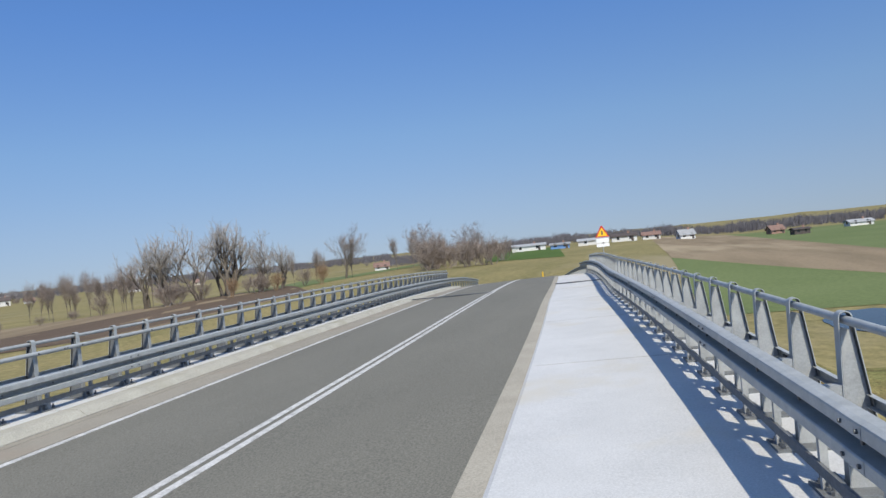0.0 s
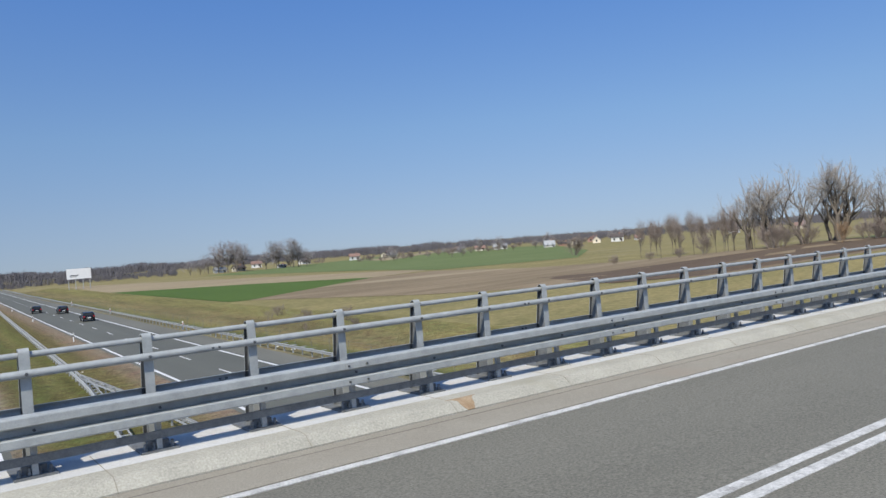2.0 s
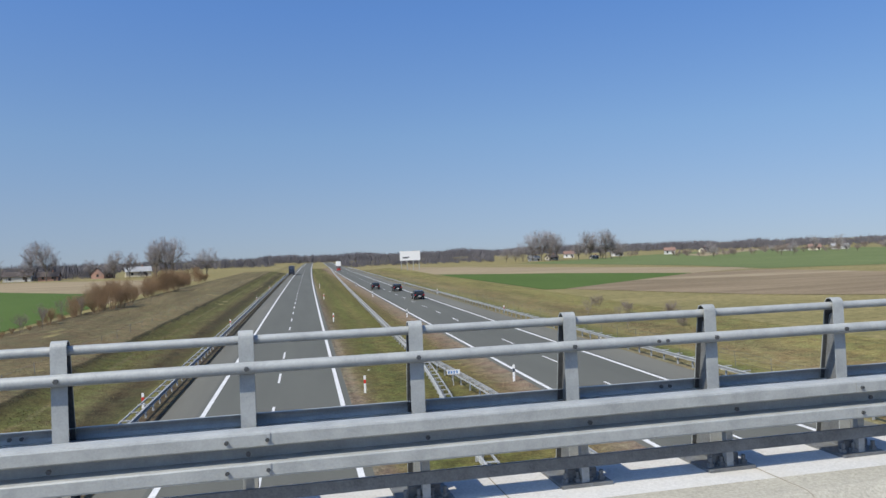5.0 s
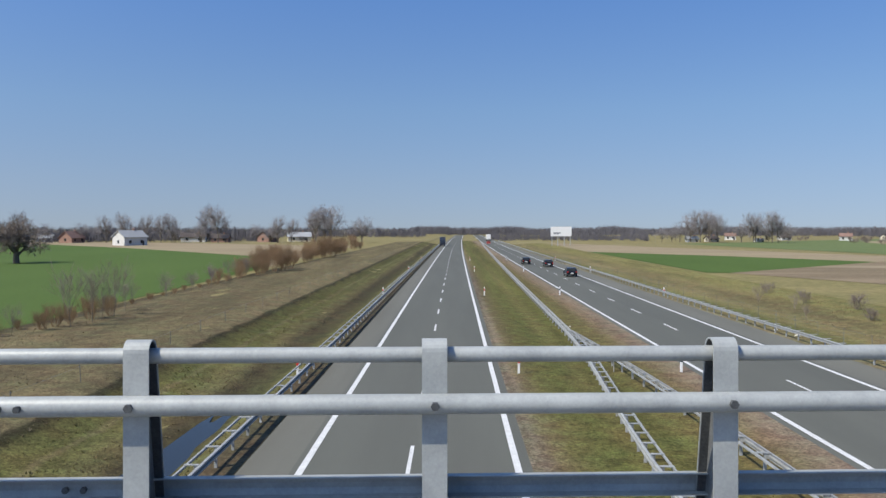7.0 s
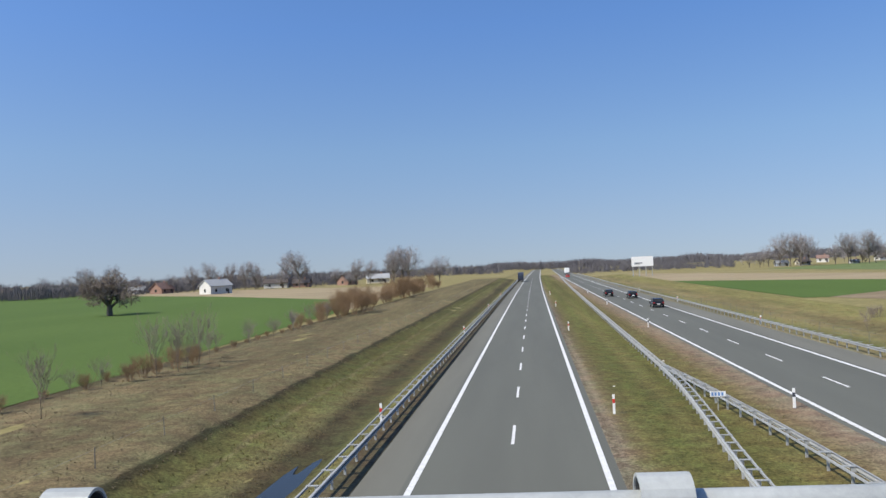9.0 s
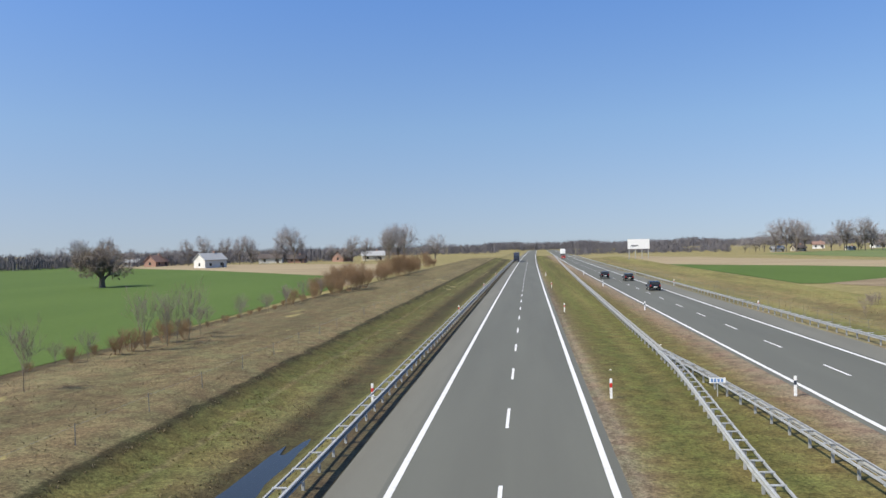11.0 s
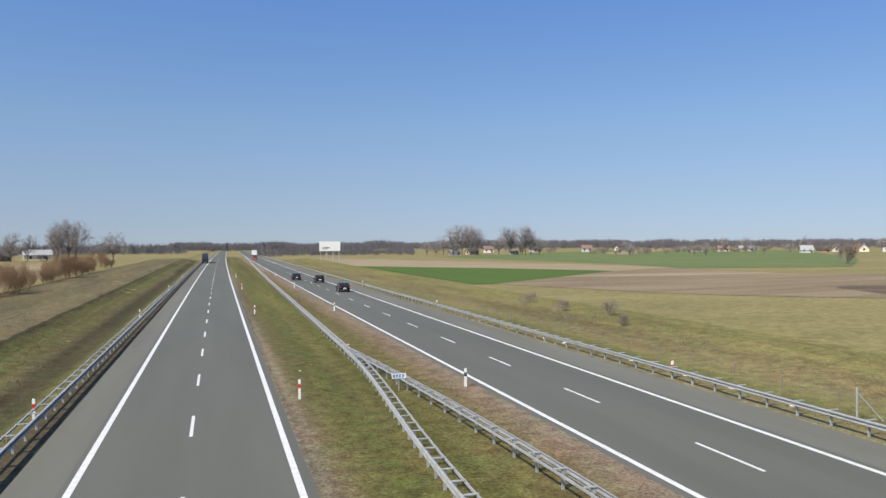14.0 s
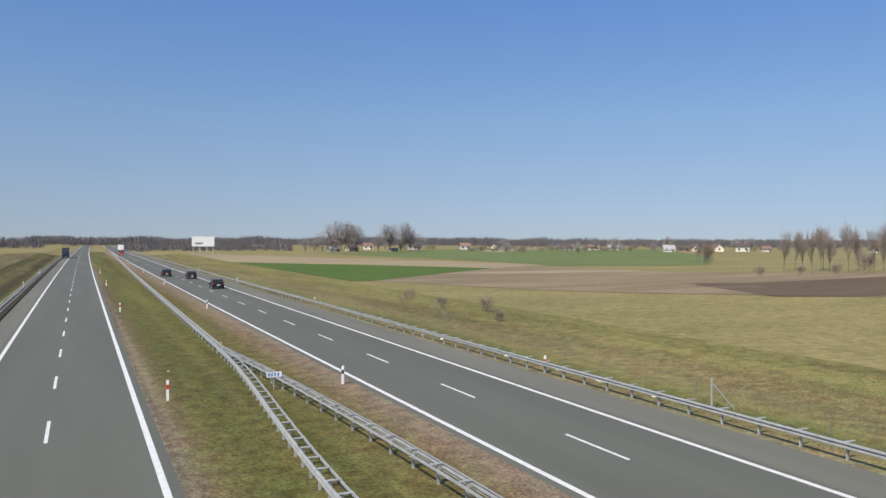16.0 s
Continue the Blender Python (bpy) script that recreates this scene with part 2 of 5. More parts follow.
# last two stops: brown gravel, darkened with the guardrail's shadow
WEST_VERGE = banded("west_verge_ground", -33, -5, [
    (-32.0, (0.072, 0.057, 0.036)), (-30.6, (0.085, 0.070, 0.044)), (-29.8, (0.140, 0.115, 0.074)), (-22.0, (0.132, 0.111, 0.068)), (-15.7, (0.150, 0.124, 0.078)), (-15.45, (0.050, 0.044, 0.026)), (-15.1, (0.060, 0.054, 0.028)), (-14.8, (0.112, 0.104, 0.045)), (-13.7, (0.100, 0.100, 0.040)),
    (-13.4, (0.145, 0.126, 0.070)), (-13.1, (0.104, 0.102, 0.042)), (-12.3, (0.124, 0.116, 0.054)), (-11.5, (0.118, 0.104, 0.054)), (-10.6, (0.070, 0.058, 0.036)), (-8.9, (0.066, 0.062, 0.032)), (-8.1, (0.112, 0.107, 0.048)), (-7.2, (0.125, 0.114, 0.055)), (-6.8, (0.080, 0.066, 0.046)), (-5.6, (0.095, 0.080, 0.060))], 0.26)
MEDIAN = banded("median_ground", 4, 15.2, [
    (4.0, (0.201, 0.169, 0.145)), (4.25, (0.133, 0.110, 0.087)), (4.5, (0.191, 0.157, 0.128)), (5.1, (0.148, 0.123, 0.073)), (5.9, (0.125, 0.113, 0.049)), (7.2, (0.104, 0.108, 0.039)), (8.4, (0.131, 0.118, 0.051)), (9.6, (0.104, 0.106, 0.039)), (11.0, (0.129, 0.115, 0.051)), (12.4, (0.133, 0.113, 0.055)), (13.2, (0.159, 0.124, 0.082)), (14.0, (0.182, 0.139, 0.110)), (14.9, (0.217, 0.174, 0.149))], 0.34, contrast=1.3, streak=(1, 0.05, 1))
EAST_VERGE = banded("east_verge_ground", 25, 50, [
    (25.7, (0.193, 0.171, 0.127)), (26.6, (0.200, 0.171, 0.098)), (28.5, (0.193, 0.167, 0.086)), (30.2, (0.177, 0.160, 0.075)), (31.2, (0.111, 0.125, 0.046)), (32.6, (0.163, 0.152, 0.067)), (35.0, (0.185, 0.156, 0.086)), (38.5, (0.163, 0.137, 0.075)), (42.0, (0.185, 0.167, 0.075)), (49.0, (0.177, 0.163, 0.071))], 0.7)
MEADOW = mottled("meadow_grass", (0.138, 0.132, 0.049), (0.270, 0.221, 0.100), 0.05, 1.2, 0.95, 0, 0.15, 0.05, (0.6, 1.6, 1), spot=(0.235, 0.20, 0.115), low=0.36, high=0.64, grain=0.6)



def water_mat():
    m, nt, b = shader("still_water", 0.18, 0, 0.16)
    b.inputs["Base Color"].default_value = (0.022, 0.026, 0.03, 1)
    geo = nt.nodes.new("ShaderNodeNewGeometry")
    bump(nt, b, noise_node(nt, geo.outputs["Position"], 2.0, 3), 0.08, 0.02)
    return m


WATER = water_mat()

# ---- shapes ----


def part(name, bm, material, parent=None, label="", smooth=False):
    me = bpy.data.meshes.new(name)
    bm.to_mesh(me)
    bm.free()
    if smooth:
        for p in me.polygons:
            p.use_smooth = True
    me.materials.append(material)
    ob = new(name, me)
    ob.parent = parent
    if label:
        ob["label"] = label
    return ob


def box(bm, x0, x1, y0, y1, z0, z1, m=None):
    vs = [bm.verts.new((x, y, z)) for z in (z0, z1) for x, y in ((x0, y0), (x1, y0), (x1, y1), (x0, y1))]
    for f in ((3, 2, 1, 0), (4, 5, 6, 7), (0, 1, 5, 4), (1, 2, 6, 5), (2, 3, 7, 6), (3, 0, 4, 7)):
        bm.faces.new([vs[i] for i in f])
    if m is not None:
        bmesh.ops.transform(bm, matrix=m, verts=vs)
    return vs


def tube(bm, pts, r0, r1=None, n=8, cap=True):
    """A round bar through points, tapering from r0 to r1."""
    r1 = r0 if r1 is None else r1
    rings = []
    for i, p in enumerate(pts):
        p = Vector(p)
        d = (Vector(pts[min(i + 1, len(pts) - 1)]) - Vector(pts[max(i - 1, 0)])).normalized()
        u = d.orthogonal().normalized() if abs(d.z) > 0.95 else d.cross(Vector((0, 0, 1))).normalized()
        v = d.cross(u)
        r = r0 + (r1 - r0) * i / max(1, len(pts) - 1)
        rings.append([bm.verts.new(p + r * (math.cos(a) * u + math.sin(a) * v)) for a in (2 * math.pi * k / n for k in range(n))])
    for a, b in zip(rings, rings[1:]):
        for k in range(n):
            bm.faces.new((a[k], b[k], b[(k + 1) % n], a[(k + 1) % n]))
    if cap:
        bm.faces.new(rings[0])
        bm.faces.new(rings[-1][::-1])


def sweep(bm, rings, closed=True, cap=True):
    """Joins rings of points, one after another."""
    vs = [[bm.verts.new(p) for p in r] for r in rings]
    n = len(vs[0])
    for a, b in zip(vs, vs[1:]):
        for k in range(n if closed else n - 1):
            bm.faces.new((a[k], b[k], b[(k + 1) % n], a[(k + 1) % n]))
    if closed and cap:
        bm.faces.new(vs[0])
        bm.faces.new(vs[-1][::-1])


def clean(bm):
    bmesh.ops.recalc_face_normals(bm, faces=bm.faces)
    return bm


def empty(name, label, category, group="", kind="", at=None):
    e = new(name)
    e.empty_display_size = 0.2
    if at is not None:
        e.matrix_basis = at
    return tagged(e, label, category, group, kind)


# ---- the bridge's own line: s along it to the east, o across to the north, h up ----
BX, BY, SLOPE, BEND = 0.12, 7.80, 0.046, 0.001


def dip(s):
    """How far the road has sunk below its level stretch."""
    a, b = max(0.0, min(s, 37.0)), max(0.0, s - 37.0)
    return -0.000185 * a * a - 0.0137 * b - 0.00055 * b * b


def lean(s):
    """How far the bridge's gentle bend has turned it northwards."""
    return SLOPE + BEND * max(-20, min(s, 45)) + 0.0012 * max(0, s - 45)


def mid_y(s):
    a = max(-20, min(s, 45))
    return BY + SLOPE * s + BEND * (a * a / 2 + a * (s - a)) + 0.0006 * max(0, s - 45) ** 2


def bp(s, o, z):
    """World place of a point of the bridge; z is the height it would have on the level stretch."""
    m = lean(s)
    k = 1 / math.hypot(1, m)
    o += 0.022 * (max(-10, min(s, 30)) - 8) * (o / 9.3) ** 2        # the southern side closes in a little eastwards
    return Vector((BX + s - o * m * k, mid_y(s) + o * k, z + dip(s)))


def bframe(s, o, z):
    a, b = bp(s - 0.05, o, z), bp(s + 0.05, o, z)
    x = (b - a).normalized()
    y = Vector((-x.y, x.x, 0)).normalized()
    m = Matrix((x, y, x.cross(y))).transposed().to_4x4()
    m.translation = bp(s, o, z)
    return m


def steps(a, b, d):
    n = max(1, round((b - a) / d))
    return [a + (b - a) * i / n for i in range(n + 1)]


def strip(name, profile, s0, s1, material, parent=None, d=4.0, closed=True):
    bm = bmesh.new()
    sweep(bm, [[bp(s, o, z) for o, z in profile] for s in steps(s0, s1, d)], closed)
    return part(name, clean(bm), material, parent)

# ---- ground ----
ROAD_Z = 6.1


def smooth(a, b, v):
    t = min(1.0, max(0.0, (v - a) / (b - a)))
    return t * t * (3 - 2 * t)


def hwy_x(y):
    return 0.0000125 * y * y if 0 < y < 600 else (4.5 + 0.015 * (y - 600) if y > 0 else 0.0)


def ground_z(x, y):
    u = x - hwy_x(y)
    z = 0.25 * math.sin(x * 0.011 + 1) * math.sin(y * 0.009) * smooth(60, 200, abs(u - 9))
    if u < -6.4:
        z += (-0.98 + 0.006 * max(0, y - 28) if y < 60 else -0.788) * smooth(6.6, 9.2, -u) + 0.17 * smooth(10.0, 11.0, -u) + 1.0 * smooth(10.2, 18.5, -u) + 0.22 * smooth(14.6, 14.95, -u) - 0.1 * smooth(20, 33, -u)
        z += (0.03 + 0.09 * smooth(10.4, 12, -u)) * noise.noise((x * 0.7, y * 0.25, 0)) * smooth(7, 9, -u) * smooth(60, 30, -u) + 0.05 * noise.noise((x * 1.3, y * 0.8, 3)) * smooth(7.5, 8.6, -u) * smooth(13, 11, -u)
    elif u > 26.6:
        z += -0.9 * smooth(26.8, 31, u) + 0.9 * smooth(34, 44, u) * 0.6
    else:
        z -= 0.06
        if 4.3 < u < 14.4:
            z -= 0.10 * math.sin((u - 4.3) / 10.1 * math.pi)
    # slightly higher land to the east
    z += 3.4 * smooth(66, 165, x) * smooth(150, 70, y) * smooth(-60, 10, y)
    # embankments at both ends of the bridge
    s = x - BX
    s += (y - mid_y(s)) * lean(s)
    o = (y - mid_y(s)) / math.hypot(1, lean(s))
    top = ROAD_Z - 0.35 + dip(min(s, 140))
    if s > 34 or s < -17:
        edge = max(o - 1.2, -13.4 - o, 0)
        end = max(0, 41 - s) if s > 0 else max(0, s + 24)
        e = top - 0.6 * (math.hypot(edge, end * 1.1))
        z = max(z, e)
    return z


def axis(fine):
    out = []
    for a, b, d in fine:
        n = round((b - a) / d)
        out += [a + (b - a) * i / n for i in range(n)]
    return out + [fine[-1][1]]


GX = axis([(-4000, -800, 400), (-800, -200, 60), (-200, -60, 14), (-60, -20, 4), (-20, 36, 0.8), (36, 80, 4), (80, 240, 8), (240, 800, 40), (800, 4000, 400)])
GY = axis([(-4000, -800, 400), (-800, -120, 60), (-120, -24, 8), (-24, 32, 1.6), (32, 140, 4), (140, 400, 13), (400, 1000, 60), (1000, 4000, 300)])
gv = [(x + (hwy_x(y) if -60 < x < 80 else 0), y, ground_z(x + (hwy_x(y) if -60 < x < 80 else 0), y)) for y in GY for x in GX]
gf = [(j * len(GX) + i, j * len(GX) + i + 1, (j + 1) * len(GX) + i + 1, (j + 1) * len(GX) + i) for j in range(len(GY) - 1) for i in range(len(GX) - 1)]
gme = bpy.data.meshes.new("ground")
gme.from_pydata(gv, [], gf)
for p in gme.polygons:
    p.use_smooth = True
gme.materials.append(MEADOW)
ground = tagged(new("ground", gme), "flat open farmland of dry spring grass", "ground", kind="structure")


def lane_strip(name, x0, x1, y0, y1, z, material, parent=None, d=20.0, shift=None):
    """A flat strip along the motorway, with a little thickness."""
    bm = bmesh.new()
    rings = []
    for y in steps(y0, y1, d):
        q = (shift or hwy_x)(y)
        rings.append([(x0 + q, y, z), (x1 + q, y, z), (x1 + q, y, z - 0.05), (x0 + q, y, z - 0.05)])
    sweep(bm, rings)
    return part(name, clean(bm), material, parent)


# ---- motorway ----
Y0, Y1 = -160, 900
left_road = tagged(lane_strip("road_left_carriageway", -3.95, 4.1, Y0, Y1, 0.0, HWY), "grey asphalt carriageway with two lanes", "road", kind="structure")
right_road = tagged(lane_strip("road_right_carriageway", 14.95, 23.15, Y0, Y1, 0.0, HWY), "grey asphalt carriageway with two lanes", "road", kind="structure")
lane_strip("hard_shoulder", -5.7, -3.95, Y0, Y1, 0.0, SHOULDER, left_road)
lane_strip("hard_shoulder", 23.15, 25.75, Y0, Y1, 0.0, SHOULDER, right_road)
for road, xs in ((left_road, (-3.62, 3.62)), (right_road, (15.42, 22.72))):
    for x in xs:
        lane_strip("edge_line", x - 0.12, x + 0.12, Y0, Y1, 0.006, PAINT, road)
for road, x, first in ((left_road, -0.05, 40.8), (right_road, 19.12, 41.42)):
    for k in range(-8, 34):
        y = first + 12 * k
        lane_strip("lane_dash", x - 0.07, x + 0.07, y, y + 4, 0.006, PAINT, road, 4)
# ---- bridge ----
S0, S1 = -24.0, 41.0
deck = tagged(strip("bridge_deck", [(0.55, 5.8), (0.55, 5.2), (-1, 5.05), (-11.8, 5.05), (-13.2, 5.2), (-13.2, 5.8)], S0, S1, KERB), "grey concrete road bridge deck", "bridge", kind="structure")


def road_z(o):
    """Height of the bridge's asphalt across its width."""
    return 6.10 - 0.0277 * (o + 1.12) if o > -5.7 else 6.227 - 0.012 * (o + 5.7)


def road_strip(name, o0, o1, s0, s1, lift, material):
    """A thin layer on the asphalt between two lines along it."""
    return strip(name, [(o0, road_z(o0) + lift), (o1, road_z(o1) + lift), (o1, road_z(o1) - 0.03), (o0, road_z(o0) - 0.03)], s0, s1, material, road)


road = tagged(strip("road_bridge", [(-1.08, 5.8), (-1.08, road_z(-1.08)), (-5.7, road_z(-5.7)), (-9.33, road_z(-9.33)), (-9.33, 5.8)], -90, 150, ASPHALT), "worn grey asphalt road with double centre line", "road", kind="structure")
road_strip("gutter", -1.14, -2.13, -60, 62, 0.006, GUTTER)
road_strip("gutter", -9.02, -9.315, -60, 60, 0.005, SAND)
road_strip("edge_line", -2.18, -2.32, -60, 90, 0.008, PAINT_WORN)
for o in (-5.585, -5.815):
    road_strip("centre_line", o + 0.062, o - 0.062, -60, 41, 0.005, PAINT_WORN)
road_strip("centre_line", -5.58, -5.82, 41, 90, 0.006, PAINT_WORN)
kerb = tagged(strip("pavement_north", [(0.55, 5.8), (0.55, 6.245), (-0.90, 6.237), (-0.96, 6.222), (-1.10, 6.115), (-1.135, 5.8)], S0, 62, CONCRETE), "raised pale concrete kerb under the railing", "kerb", kind="structure")
strip("kerb_stone", [(-0.58, 6.20), (-0.58, 6.2400), (-0.90, 6.2382), (-0.9608, 6.2232), (-1.1012, 6.1162), (-1.1362, 5.82), (-1.10, 5.82)], S0, 62, KERB, kerb)
walkway = tagged(strip("pavement_south", [(-9.32, 5.8), (-9.32, 6.295), (-9.37, 6.315), (-13.15, 6.37), (-13.15, 5.8)], S0, 58, CONCRETE), "pale new concrete footway on the bridge", "footway", kind="structure")

for k in range(-8, 16):
    s = k * 4.0
    bm = bmesh.new()
    rings = []
    for u in (0, 0.5, 1, 1.5, 2, 2.5, 3, 3.5, 4):
        w = 0.03 * noise.noise((s + u, 5, 0))
        z = road_z(-1.36) + 0.0085
        rings.append([bp(s + u, -1.36 + w, z), bp(s + u, -1.376 + 1.2 * w, z), bp(s + u, -1.376 + 1.2 * w, z - 0.02), bp(s + u, -1.36 + w, z - 0.02)])
    sweep(bm, rings)
    part("gutter_seam", clean(bm), SEAM, road)

# ---- railings ----
SP = 1.262
WBEAM = [(0.02, 0.198), (-0.055, 0.196), (-0.10, 0.182), (-0.105, 0.168), (-0.105, 0.078), (-0.097, 0.067), (0.045, 0.054), (0.045, -0.054), (-0.097, -0.067), (-0.105, -0.078), (-0.105, -0.168), (-0.10, -0.182), (-0.055, -0.196), (0.02, -0.198)]


TALL = 0.84        # the beam's height against that of the profile above


def wbeam_profile(side, o, z):
    front = [(o + side * a, z + TALL * b) for a, b in WBEAM]
    return front + [(p + side * 0.006, q) for p, q in reversed(front)]


def shared(name, bm, material):
    """A mesh for several alike parts."""
    me = bpy.data.meshes.new(name)
    clean(bm).to_mesh(me)
    bm.free()
    me.materials.append(material)
    return me


def railing(side, o0, base, ka, kb, s_off, top, reach, beam):
    """side 1: the road lies to the south of it. top: the middle of the posts' rounded heads; beam: the crash beam's middle."""
    r = empty("bridge_railing", "galvanised steel bridge railing with crash beam" if side > 0 else "galvanised steel railing beside the concrete footway", "railing", "bridge railings")
    r.matrix_basis = Matrix.Translation(bp(0, o0, base))
    inv = r.matrix_basis.inverted()

    def put(name, bm, mat, label="", smooth_=False):
        bmesh.ops.transform(clean(bm), matrix=inv, verts=bm.verts)
        return part(name, bm, mat, r, label, smooth_)

    sa, sb = ka * SP - 0.4, kb * SP + 0.25
    d = 2 * SP
    f = -side
    mid, rear, low = top - 0.213, top - 0.638, base + 0.19
    for name, o, z, rad in (("top_rail", o0 + 0.015 * side, top - 0.021, 0.034), ("middle_rail", o0 + f * 0.098, mid, 0.043))[:2 if side > 0 else 1]:
        bm = bmesh.new()
        tube(bm, [bp(s, o, z) for s in steps(sa, sb, d)], rad, n=14)
        put(name, bm, GALV, smooth_=True)
    # channel behind the posts, its hollow to the road
    ch = [(-0.045, 0.05), (-0.045, 0.044), (0.0, 0.040), (0.008, 0.012), (0.008, -0.012), (0.0, -0.040), (-0.045, -0.044), (-0.045, -0.05), (0.006, -0.047), (0.015, -0.014), (0.015, 0.014), (0.006, 0.047)]
    bm = bmesh.new()
    sweep(bm, [[bp(s, o0 + side * (0.15 + a), rear + b) for a, b in ch] for s in steps(sa, sb, d)])
    put("rear_rail", bm, GALV, "hollow galvanised channel rail")
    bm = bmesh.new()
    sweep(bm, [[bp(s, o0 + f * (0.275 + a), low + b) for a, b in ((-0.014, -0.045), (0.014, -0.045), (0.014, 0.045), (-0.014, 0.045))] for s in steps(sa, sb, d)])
    # dark colour carries the crash beam's shadow on this rail
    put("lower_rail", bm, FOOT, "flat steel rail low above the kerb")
    bm = bmesh.new()
    sweep(bm, [[bp(s, o, z) for o, z in wbeam_profile(side, o0 + f * reach, beam)] for s in steps(sa, sb + 12, d)])
    put("crash_beam", bm, GALV, "W-shaped galvanised crash beam")
    # one post, facing the road along its own -y: a strap bent over the pipe, with a plate inside that widens downwards
    bm = bmesh.new()
    w, t = 0.054, 0.007
    arc = [(0.052 * math.cos(a), top + 0.052 * math.sin(a)) for a in [math.pi * (1 - i / 10) for i in range(11)]]
    line = [(-0.085, base)] + arc + [(0.235, base)]
    inner = [(-0.085 + t, base)] + [(y * (1 - t / 0.052), top + (z - top) * (1 - t / 0.052)) for y, z in arc] + [(0.235 - t, base)]
    sweep(bm, [[(-w, y, z - base), (w, y, z - base), (w, y2, z2 - base), (-w, y2, z2 - base)] for (y, z), (y2, z2) in zip(line, inner)])
    post_me = shared("post", bm, GALV)
    # the hollow's shade, put in as a thin near-black layer inside the strap
    bm = bmesh.new()
    u = t + 0.003
    inmost = [(-0.085 + u, base)] + [(y * (1 - u / 0.052), top + (z - top) * (1 - u / 0.052)) for y, z in arc] + [(0.235 - u, base)]
    v = w - 0.004
    sweep(bm, [[(-v, y, z - base), (v, y, z - base), (v, y2, z2 - base), (-v, y2, z2 - base)] for (y, z), (y2, z2) in zip(inner, inmost)])
    strap_shade_me = shared("strap_lining", bm, BOLT)
    bm = bmesh.new()
    web = [(-0.079, 0), (-0.047, top - 0.10 - base), (-0.02, top - 0.075 - base), (0.052, top - 0.10 - base), (0.228, 0)]
    sweep(bm, [[(-0.012, y, z) for y, z in web], [(0.012, y, z) for y, z in web]])
    # north webs get a darker steel that holds the shade between the straps
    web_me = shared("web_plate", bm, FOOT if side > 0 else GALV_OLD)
    bm = bmesh.new()
    box(bm, -0.045, 0.045, -reach + 0.052, -0.062, beam - base - 0.085, beam - base + 0.085)
    spacer_me = shared("spacer", bm, GALV_OLD)
    bm = bmesh.new()
    box(bm, -0.03, 0.03, -0.27, -0.21, 0.02, beam - base - 0.10)
    strut_me = shared("front_strut", bm, GALV_OLD)
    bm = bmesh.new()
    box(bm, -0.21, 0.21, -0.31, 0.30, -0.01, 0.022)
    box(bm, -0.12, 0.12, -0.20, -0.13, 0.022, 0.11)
    # feet and nuts: shade under the beam is in their dark colour
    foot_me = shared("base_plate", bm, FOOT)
    bm = bmesh.new()
    tube(bm, [(0, 0, 0), (0, 0, 0.03)], 0.032, n=6)
    tube(bm, [(0, 0, 0.03), (0, 0, 0.075)], 0.017, n=8)
    nut_me = shared("anchor_nut", bm, FOOT)
    bm = bmesh.new()
    tube(bm, [(0, -0.155, mid - base), (0, -0.135, mid - base)], 0.019, n=6)
    bolt_me = shared("bolt", bm, BOLT)
    bm = bmesh.new()
    tube(bm, [(0, -reach - 0.034, beam - base), (0, -reach - 0.052, beam - base)], 0.018, n=6)
    groove_me = shared("bolt", bm, BOLT)
    turn = Matrix.Rotation(0 if side > 0 else math.pi, 4, "Z")
    for k in range(ka, kb + 1):
        p = new("post", post_me)
        p.parent = r
        p.matrix_local = inv @ bframe(k * SP + s_off, o0, base) @ turn
        for nm, me in (("web_plate", web_me), ("strap_lining", strap_shade_me), ("base_plate", foot_me), ("spacer", spacer_me), ("front_strut", strut_me), ("bolt", groove_me), ("bolt", bolt_me))[:7 if side > 0 else 6]:
            q = new(nm, me)
            q.parent = p
        if -3 <= k <= 22:
            for x in (-0.15, -0.05, 0.05, 0.15):
                q = new("anchor_nut", nut_me)
                q.parent = p
                q.location = (x, -0.225, 0.022)
    return r


NORTH = dict(side=1, o0=0.0, s_off=0.0, top=7.518, reach=0.345, beam=6.754)
SOUTH = dict(side=-1, o0=-12.25, s_off=-0.03, top=7.668, reach=0.325, beam=7.08)
NORTH_RAIL = railing(base=6.243, ka=-17, kb=49, **NORTH)
SOUTH_RAIL = railing(base=6.358, ka=-17, kb=49, **SOUTH)


# ---- joints and marks of the bridge ----
for k in range(-9, 20):
    s = k * 2.13 + 1.0
    bm = bmesh.new()
    sweep(bm, [[bp(s + a, o, z) for a in (-0.005, 0.005)] + [bp(s + a, o, z - 0.02) for a in (0.005, -0.005)] for o, z in ((0.2, 6.2450), (-0.90, 6.2395), (-0.962, 6.2245), (-1.1025, 6.1175))])
    part("kerb_joint", clean(bm), GUTTER, kerb)
for s in (-21.5, -14, -7.0, 0.2, 7.4, 14.6, 21.8, 29.0, 36.0):
    bm = bmesh.new()
    sweep(bm, [[bp(s + a, o, z) for a in (-0.006, 0.006)] + [bp(s + a, o, z - 0.02) for a in (0.006, -0.006)] for o, z in ((-9.40, 6.3175), (-13.0, 6.3705))])
    part("footway_joint", clean(bm), GUTTER, walkway)
for name, s, o0, o1, zz in (("expansion_joint", 40.9, -1.25, -5.7, 6.233), ("expansion_joint", 40.9, -9.3, -13.0, 6.378)):
    bm = bmesh.new()
    sweep(bm, [[bp(s + a, o, zz) for a in (-0.12, 0.12)] + [bp(s + a, o, zz - 0.05) for a in (0.12, -0.12)] for o in (o0, o1)])
    part(name, clean(bm), BOLT, road)
bm = bmesh.new()
